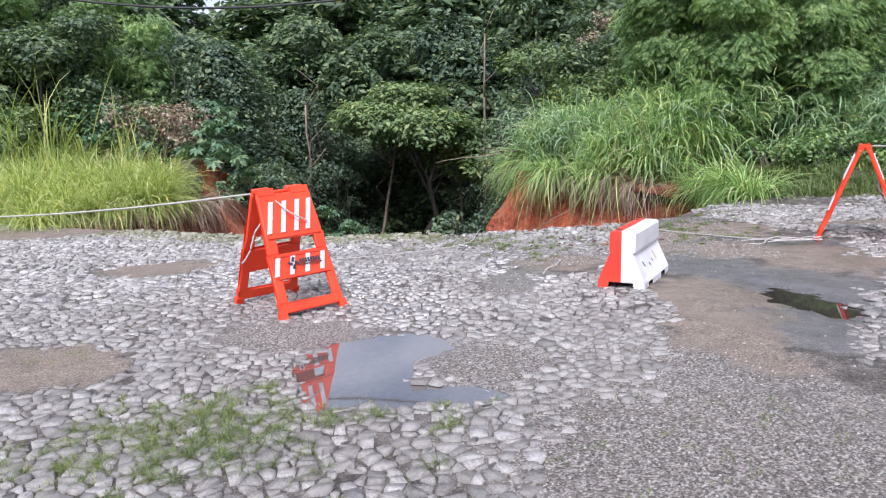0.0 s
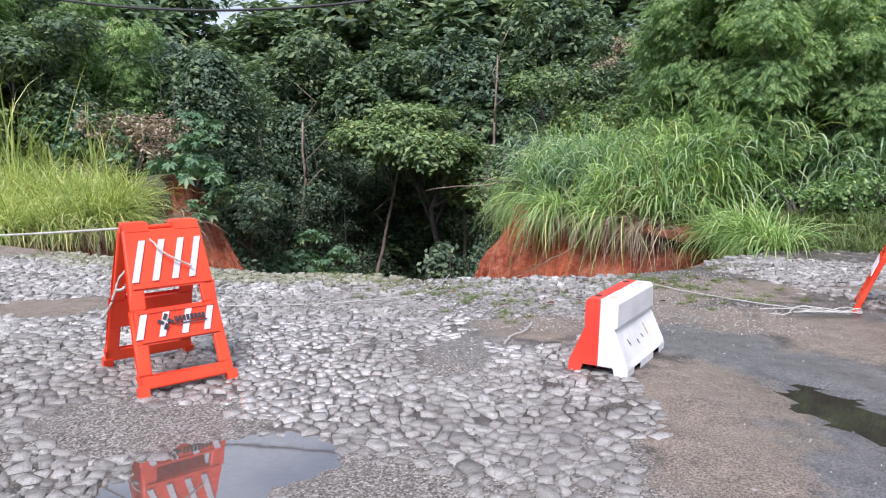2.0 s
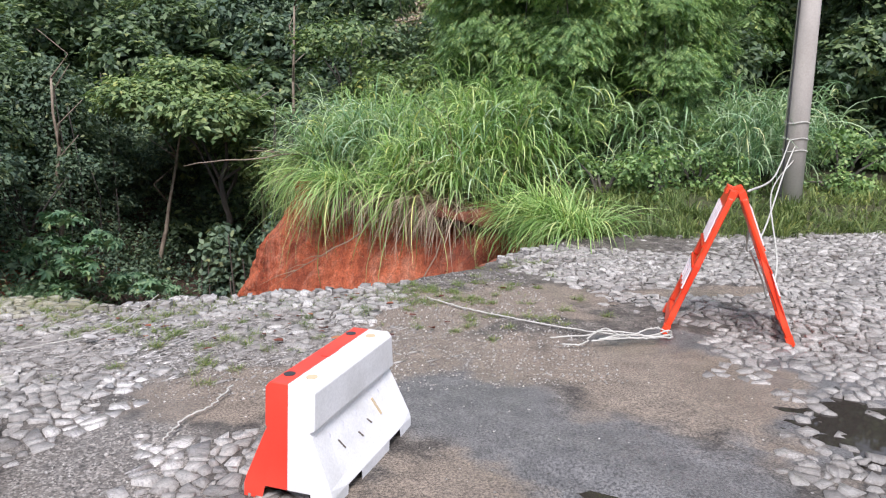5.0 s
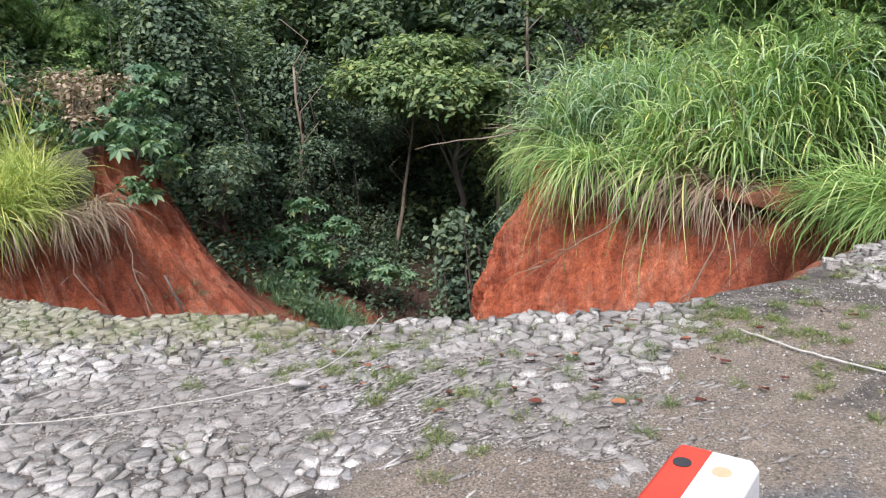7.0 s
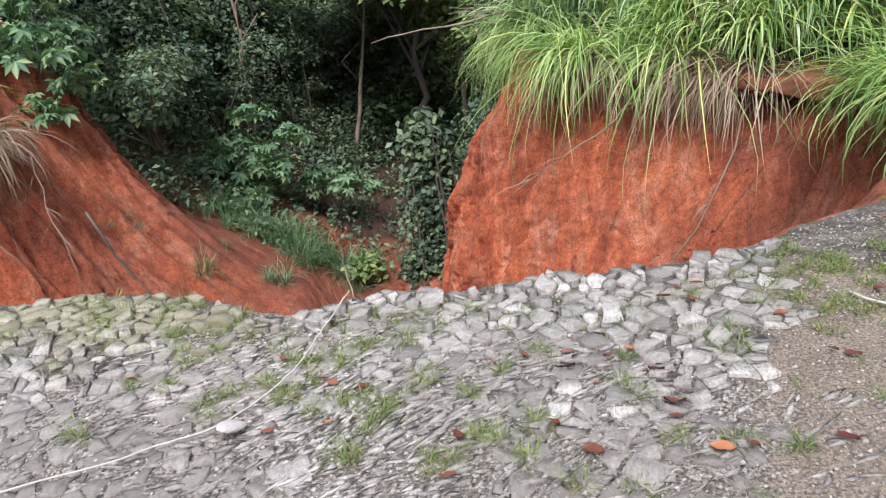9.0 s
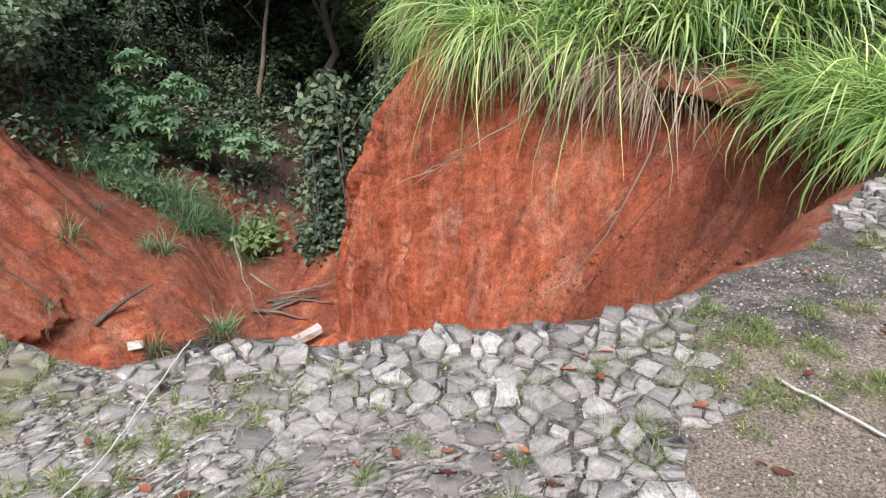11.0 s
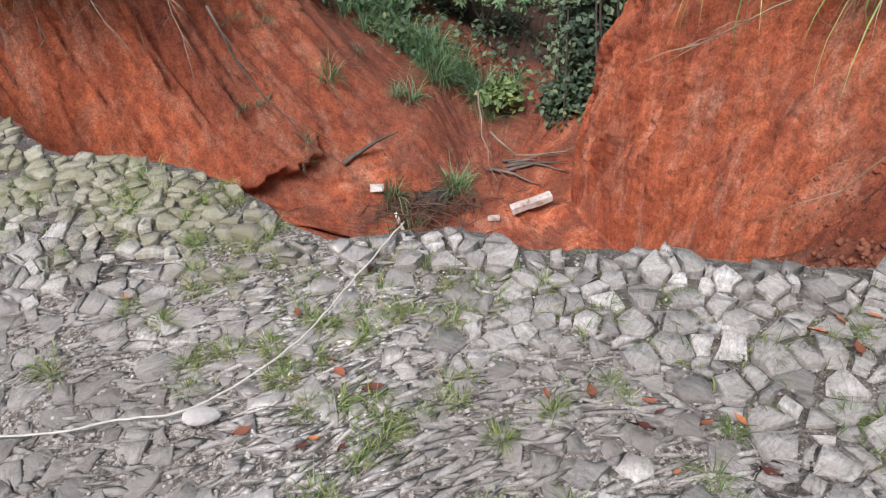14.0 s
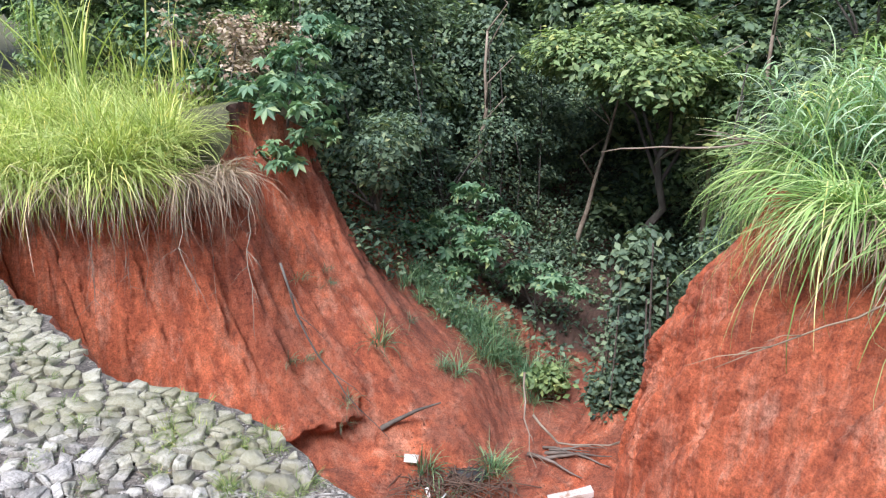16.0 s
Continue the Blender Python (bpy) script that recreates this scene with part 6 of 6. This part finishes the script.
bmesh.ops.create_cube(bm, size=1.0, matrix=Matrix.Diagonal((.95, .8, .13, 1)))
bmesh.ops.subdivide_edges(bm, edges=bm.edges, cuts=5, use_grid_fill=True)
for v in bm.verts:
    v.co += Vector(noise.noise_vector(v.co * 4)) * .09
bmesh.ops.transform(bm, matrix=pose(4.0, 14.25, .06, 4, 3, -25), verts=bm.verts)
tagged(part("soil_ledge", bm, M_CLOD, None, smooth=True), "overhanging ledge of brown soil at the slip's lip", "soil ledge", kind="structure")

# ---- weeds and fallen leaves on the street ----
g2 = np.random.default_rng(150)
weeds = []
for cx, cy, sx, sy, n in [(.75, 9.2, .45, .25, 26), (1.1, 8.85, .5, .2, 10), (2.55, 10.0, .3, .2, 24), (2.9, 9.5, .35, .35, 26), (3.3, 9.9, .4, .3, 18), (-1.0, 9.7, .7, .25, 26), (-2.3, 9.9, .6, .3, 24), (-.3, 9.6, .5, .2, 16),
                          (1.7, 9.4, .5, .3, 14), (-3.4, 10.3, .6, .25, 18), (3.2, 8.9, .4, .15, 12), (-1.1, 3.3, .5, .35, 150), (-.6, 3.6, .4, .15, 40), (-1.6, 3.0, .4, .3, 20), (.2, 9.1, .5, .3, 14), (3.9, 10.9, .3, .3, 14), (0.2, 8.4, .9, .35, 12), (1.6, 8.6, .7, .3, 10), (.3, 3.75, .4, .1, 5), (-5, 11.1, .7, .3, 16)]:
    for _ in range(n):
        x, y = g2.normal(cx, sx), g2.normal(cy, sy)
        if inside_pit(x, y) < -.04 and g2.uniform() < .9:
            for _k in range(3):
                weeds.append((x + g2.normal(0, .028), y + g2.normal(0, .022), ground_z(x, y)))
weeds = np.array(weeds)
grass("street_weeds", tuft_blades(weeds, 24, .026, .08, .0034, .95, 1.6, 151, segs=3), L_TURF, "small green weeds between the paving stones")
grass("street_straw", tuft_blades(weeds[::2], 12, .035, .06, .003, .4, 1.0, 154, segs=3), L_DRY, "withered brown blades among the street weeds")
thin_g = np.array([(x, y, ground_z(x, y)) for x, y in zip(g2.uniform(-4.5, 3.9, 2600), g2.uniform(2.6, 11.2, 2600)) if inside_pit(x, y) < -.03 and (inside_pit(x, y) > -.9 or g2.uniform() < .3) and fbm(x, y, 2.0, 152) > -.1 and (y > 8.8 or y < 3.9 or x < -2)])
grass("street_moss_grass", tuft_blades(thin_g, 8, .05, .06, .005, .8, 1.4, 153, segs=3), L_TURF, "sparse short grass in the paving joints")


def fallen_leaf(x, y, turn, s):
    bm = bmesh.new()
    n = 6
    left, right, mid_ = [], [], []
    for i in range(n + 1):
        t = i / n
        w = (.21 + .05 * math.sin(9 * turn)) * math.sin(math.pi * t ** 1.25) ** .8 * s * (1 + .18 * math.sin(11 * t + 5 * turn))
        curl = s * (.1 * math.sin(3 * t + turn) + .1 * (t - .4) ** 2)
        mid_.append(bm.verts.new(((t - .5) * s, 0, .01 + curl * .4)))
        left.append(bm.verts.new(((t - .5) * s, w, .012 + curl + (.1 + .08 * math.sin(7 * turn)) * s)))
        right.append(bm.verts.new(((t - .5) * s, -w, .012 + curl + (.06 + .06 * math.cos(5 * turn)) * s)))
    for i in range(n):
        bm.faces.new((mid_[i], mid_[i + 1], left[i + 1], left[i]))
        bm.faces.new((right[i], right[i + 1], mid_[i + 1], mid_[i]))
    bmesh.ops.transform(bm, matrix=pose(x, y, ground_z(x, y) + .012, 0, 0, math.degrees(turn)), verts=bm.verts)
    return tagged(part("fallen_leaf", bm, L_DEAD, None, smooth=True), "dry red-brown fallen leaf on paving stones", "leaf", "fallen leaves")


for k in range(46):
    cx, cy, sx, sy = [(.8, 9.1, .5, .25), (1.9, 9.3, .5, .35), (2.8, 9.5, .4, .4), (1.4, 8.7, .6, .2)][k % 4]
    x, y = g2.normal(cx, sx), g2.normal(cy, sy)
    if inside_pit(x, y) < -.1:
        fallen_leaf(x, y, g2.uniform(0, 6.28), g2.uniform(.035, .08))

# ---- paving stones ----
PITCH = 0.092
sx0, sx1, sy0, sy1 = -9.6, 9.4, 1.6, 13.2
cols, rows_ = int((sx1 - sx0) / PITCH), int((sy1 - sy0) / (PITCH * .6))
g3 = np.random.default_rng(160)
seeds = np.zeros((rows_, cols, 2))
for j in range(rows_):
    for i in range(cols):
        seeds[j, i] = (sx0 + (i + .5 * (j % 2)) * PITCH + g3.uniform(-.46, .46) * PITCH, sy0 + j * PITCH * .6 + g3.uniform(-.48, .48) * PITCH * .6)
heft = g3.uniform(0, 1, (rows_, cols)) ** 2 * .005
b_all = bare(seeds[..., 0], seeds[..., 1])
in_all = inside_pit(seeds[..., 0], seeds[..., 1])
f_all = fields(seeds[..., 0], seeds[..., 1])
p_all = np.maximum(blobs(seeds[..., 0], seeds[..., 1], PUDDLE, .16, 11, .6), blobs(seeds[..., 0], seeds[..., 1], DARK_PUDDLE, .2, 12, .6))
z_all = height(seeds[..., 0], seeds[..., 1])
worn = smooth01(.0, .5, blobs(seeds[..., 0], seeds[..., 1], WORN, .3, 161))

# seeds left out, so that their neighbours grow larger
dead = g3.uniform(0, 1, (rows_, cols)) < np.where(seeds[..., 1] > 7.5, .13, .08)


def cell(j, i):
    c = seeds[j, i]
    poly = [c + d for d in np.array([(-.13, -.13), (.13, -.13), (.13, .13), (-.13, .13)])]
    for dj in (-2, -1, 0, 1, 2):
        for di in (-2, -1, 0, 1, 2):
            jj_, ii_ = j + dj, i + di
            if (dj or di) and 0 <= jj_ < rows_ and 0 <= ii_ < cols and not dead[jj_, ii_]:
                n_ = seeds[jj_, ii_] - c
                lim = .5 * (n_ @ n_) + .5 * (heft[j, i] - heft[jj_, ii_]) - .5 * math.hypot(*n_) * (.005 if (jj_ + 2 * ii_) % 3 else .017)
                if lim > .5 * (n_ @ n_) * 2:
                    continue
                outp = []
                for a, b in zip(poly, poly[1:] + poly[:1]):
                    da, db = (a - c) @ n_ - lim, (b - c) @ n_ - lim
                    if da <= 0:
                        outp.append(a)
                    if da * db < 0:
                        outp.append(a + (b - a) * (da / (da - db)))
                poly = outp
                if len(poly) < 3:
                    return None
    a_, b_ = np.array(poly), np.roll(np.array(poly), -1, 0)
    if abs(np.sum(a_[:, 0] * b_[:, 1] - a_[:, 1] * b_[:, 0])) < .0022:
        return None
    return poly


def stone_mesh(poly, c, z, rise, r, deep=.05, plain=False):
    """One worn flat stone: rounded shoulder, uneven top, sunk sides."""
    n = len(poly)
    P = np.array(poly) - c
    # split stone has few corners: the bluntest ones go
    while len(P) > (4 if r.uniform() < .5 else 5):
        e, g_ = np.roll(P, 1, 0) - P, np.roll(P, -1, 0) - P
        P = np.delete(P, np.argmin(np.abs(e[:, 0] * g_[:, 1] - e[:, 1] * g_[:, 0])), 0)
    n = len(P)
    # broken, jagged outline
    shrink = r.uniform(.93, 1.08) if plain else r.uniform(.96, 1.1)
    Q = []
    for k in range(n):
        a, b = P[k], P[(k + 1) % n]
        ln = np.hypot(*(b - a))
        Q.append(a * r.uniform(.88, 1.02) * shrink)
        if ln > .06 and not plain:
            nn = np.array((b - a)[::-1]) * (1, -1) / ln
            Q.append((a + (b - a) * r.uniform(.3, .7)) * shrink - nn * ln * r.uniform(-.02, .1) * np.sign(nn @ (a + b)))
    Q = np.array(Q)
    n = len(Q)
    tilt = r.normal(0, .1 if plain else .13, 2)
    fold = r.normal(0, 1, 2)
    fold /= np.hypot(*fold)
    zt = np.maximum(rise + Q @ tilt + r.normal(0, .0025, n), .002)
    s = r.uniform(.93, .985)
    mid_c = Q.mean(0) * .4 + fold * r.normal(0, .008)
    ring0 = np.c_[Q + c, np.full(n, z - deep)]
    ring1 = np.c_[Q * 1.0 + c, z + zt * .84 - .001]
    ring2 = np.c_[Q * s + c, z + zt]
    top_ = np.array([[*(c + mid_c), z + rise + mid_c @ tilt + r.normal(0, .002)]])
    if plain:
        v = np.concatenate([ring0, ring2, top_])
        k, q = np.arange(n), (np.arange(n) + 1) % n
        return v, np.concatenate([np.stack([k, q, n + q], 1), np.stack([k, n + q, n + k], 1), np.stack([n + k, n + q, 0 * k + 2 * n], 1)])
    # a split layer stands a few millimetres proud of the rest
    step_ = r.uniform(.002, .008) if r.uniform() < .7 else .0005
    shift = fold * r.uniform(.0, .016)
    low = np.c_[Q * s * .78 + shift + c, z + rise + (Q * s * .78 + shift) @ tilt + r.normal(0, .001, n)]
    high = np.c_[Q * s * .74 + shift + c, low[:, 2] + step_]
    top_[0, 2] += step_
    rings = [ring0, ring1, ring2, low, high]
    v = np.concatenate(rings + [top_])
    k, q = np.arange(n), (np.arange(n) + 1) % n
    f = []
    for a in range(len(rings) - 1):
        f += [np.stack([a * n + k, a * n + q, (a + 1) * n + q], 1), np.stack([a * n + k, (a + 1) * n + q, (a + 1) * n + k], 1)]
    a = len(rings) - 1
    f.append(np.stack([a * n + k, a * n + q, 0 * k + len(rings) * n], 1))
    return v, np.concatenate(f)


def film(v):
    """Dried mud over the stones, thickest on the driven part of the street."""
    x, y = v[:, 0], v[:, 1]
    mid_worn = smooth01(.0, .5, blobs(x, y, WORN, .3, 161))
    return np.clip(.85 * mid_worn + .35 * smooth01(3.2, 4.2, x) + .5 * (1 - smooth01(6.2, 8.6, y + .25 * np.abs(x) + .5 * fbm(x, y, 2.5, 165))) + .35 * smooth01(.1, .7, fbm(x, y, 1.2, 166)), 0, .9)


def wet_on(v):
    """Where rain water still stands on the stones."""
    x, y = v[:, 0], v[:, 1]
    run = smooth01(-.3, .5, blobs(x, y, WET_RUN + [(-.6, 6.9, .5, 1.0, 10), (-.2, 5.9, .5, .6), (-1.6, 9.0, .6, .3), (-2.4, 7.6, .5, .7)], .35, 19, .5))
    return np.clip(run + .3 * smooth01(.2, .6, fbm(x, y, .6, 169)), 0, 1)


def moss_on(v):
    """Yellowish moss along the lip of the slip, left of the middle."""
    x, y = v[:, 0], v[:, 1]
    return .42 * smooth01(-1.1, -.3, inside_pit(x, y) + .2 * fbm(x, y, .9, 167)) * (1 - smooth01(-.6, .6, x))


near, rest = [], []
for j in range(rows_):
    for i in range(cols):
        x, y = seeds[j, i]
        if dead[j, i] or in_all[j, i] > -.035 or in_all[j, i] < -9.5 or f_all["green"][j, i] > .4 or y > 12.9:
            continue
        b = b_all[j, i]
        if b > .28 + .1 * g3.uniform(-1, 1):
            continue
        if g3.uniform() < .06 + .22 * worn[j, i]:
            continue
        poly = cell(j, i)
        if poly is None:
            continue
        rim = in_all[j, i] > -.24
        rise = (g3.uniform(.006, .022) if y > 7.8 else g3.uniform(.005, .016)) * (1 - .75 * float(smooth01(-.35, .3, b))) * (1 - .85 * worn[j, i]) * (1 - .85 * float(smooth01(-.1, .25, p_all[j, i]))) + .003
        if rim:
            rise = g3.uniform(.02, .042) if x > -.2 else g3.uniform(.012, .034)
        vf = stone_mesh(poly, seeds[j, i], z_all[j, i], rise, g3, .11 if rim else .05 if y > 7.8 else .008, y < 7.8 and not rim)
        (near if -.6 < x < 2.6 and y > 8.8 else rest).append(vf)
near.sort(key=lambda vf: -vf[0][:, 1].mean())
rest += near[300:]
for v, f in near[:300]:
    c = v[-1].copy()
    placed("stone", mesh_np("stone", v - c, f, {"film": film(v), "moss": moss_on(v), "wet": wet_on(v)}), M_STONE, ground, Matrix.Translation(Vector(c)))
V_, F_ = joined(rest)
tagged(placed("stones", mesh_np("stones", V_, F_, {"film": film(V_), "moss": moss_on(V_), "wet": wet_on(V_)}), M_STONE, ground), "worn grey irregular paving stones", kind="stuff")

# slivers of split slate standing out of the trodden grit
n = 2400
xs, ys = g3.normal(.6, 1.0, n), g3.normal(9.0, .5, n)
keep = (inside_pit(xs, ys) < -.06) & (ys > 7.9) & (xs < 3.1) & (blobs(xs, ys, WORN, .3, 161) > -.1)
xs, ys = xs[keep], ys[keep]
n = len(xs)
ang = .6 + .55 * fbm(xs, ys, 1.4, 168) + g3.normal(0, .22, n)
ln, wd, ht = g3.uniform(.015, .1, n), g3.uniform(.005, .02, n), g3.uniform(.003, .011, n)
ca, sa = np.cos(ang), np.sin(ang)
o6 = oct_v[None] * g3.uniform(.6, 1.3, (n, 6, 1)) * np.stack([ln, wd, ht], 1)[:, None, :]
o6 = np.stack([o6[..., 0] * ca[:, None] - o6[..., 1] * sa[:, None], o6[..., 0] * sa[:, None] + o6[..., 1] * ca[:, None], o6[..., 2]], -1)
sv = (o6 + np.stack([xs, ys, height(xs, ys) + ht * .35], 1)[:, None, :]).reshape(-1, 3)
sf = (oct_f[None] + 6 * np.arange(n)[:, None, None]).reshape(-1, 3)
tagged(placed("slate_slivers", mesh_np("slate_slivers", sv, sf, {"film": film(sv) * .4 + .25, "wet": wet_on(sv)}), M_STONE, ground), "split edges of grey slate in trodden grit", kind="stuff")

# loose pebbles on the gravelly and sandy stretches
pv, pf, off = [], [], 0
xs, ys = g3.uniform(-4, 6, 26000), g3.uniform(1.6, 10.8, 26000)
fl = fields(xs, ys)
keep = (g3.uniform(0, 1, 26000) < np.clip(fl["gravel"] * .9 + fl["asphalt"] * .06 + .06, 0, 1)) & (inside_pit(xs, ys) < -.05) & (blobs(xs, ys, PUDDLE, .16, 11, .6) < 0)
xs, ys = xs[keep], ys[keep]
zs = height(xs, ys)
n = len(xs)
sz = .003 + .009 * g3.uniform(0, 1, n) ** 2.2
k8 = oct_v[None] * (sz[:, None, None] * g3.uniform(.6, 1.35, (n, 6, 1))) * np.array((1, 1, .7))
pv = (k8 + np.stack([xs, ys, zs + sz * .25], 1)[:, None, :]).reshape(-1, 3)
pf = (oct_f[None] + 6 * np.arange(n)[:, None, None]).reshape(-1, 3)
xs, ys = g3.uniform(-1.6, 3.8, 22000), g3.uniform(7.6, 10.6, 22000)
keep = inside_pit(xs, ys) < -.04
xs, ys = xs[keep], ys[keep]
n2 = len(xs)
sz = .002 + .009 * g3.uniform(0, 1, n2) ** 3
k8 = oct_v[None] * (sz[:, None, None] * g3.uniform(.6, 1.35, (n2, 6, 1))) * np.array((1, 1, .8))
pv = np.concatenate([pv, (k8 + np.stack([xs, ys, height(xs, ys) + sz * .3], 1)[:, None, :]).reshape(-1, 3)])
pf = np.concatenate([pf, (oct_f[None] + 6 * (n + np.arange(n2)[:, None, None])).reshape(-1, 3)])
tagged(placed("pebbles", mesh_np("pebbles", pv, pf), M_STONE), "loose grey gravel on the street", "gravel", kind="stuff")
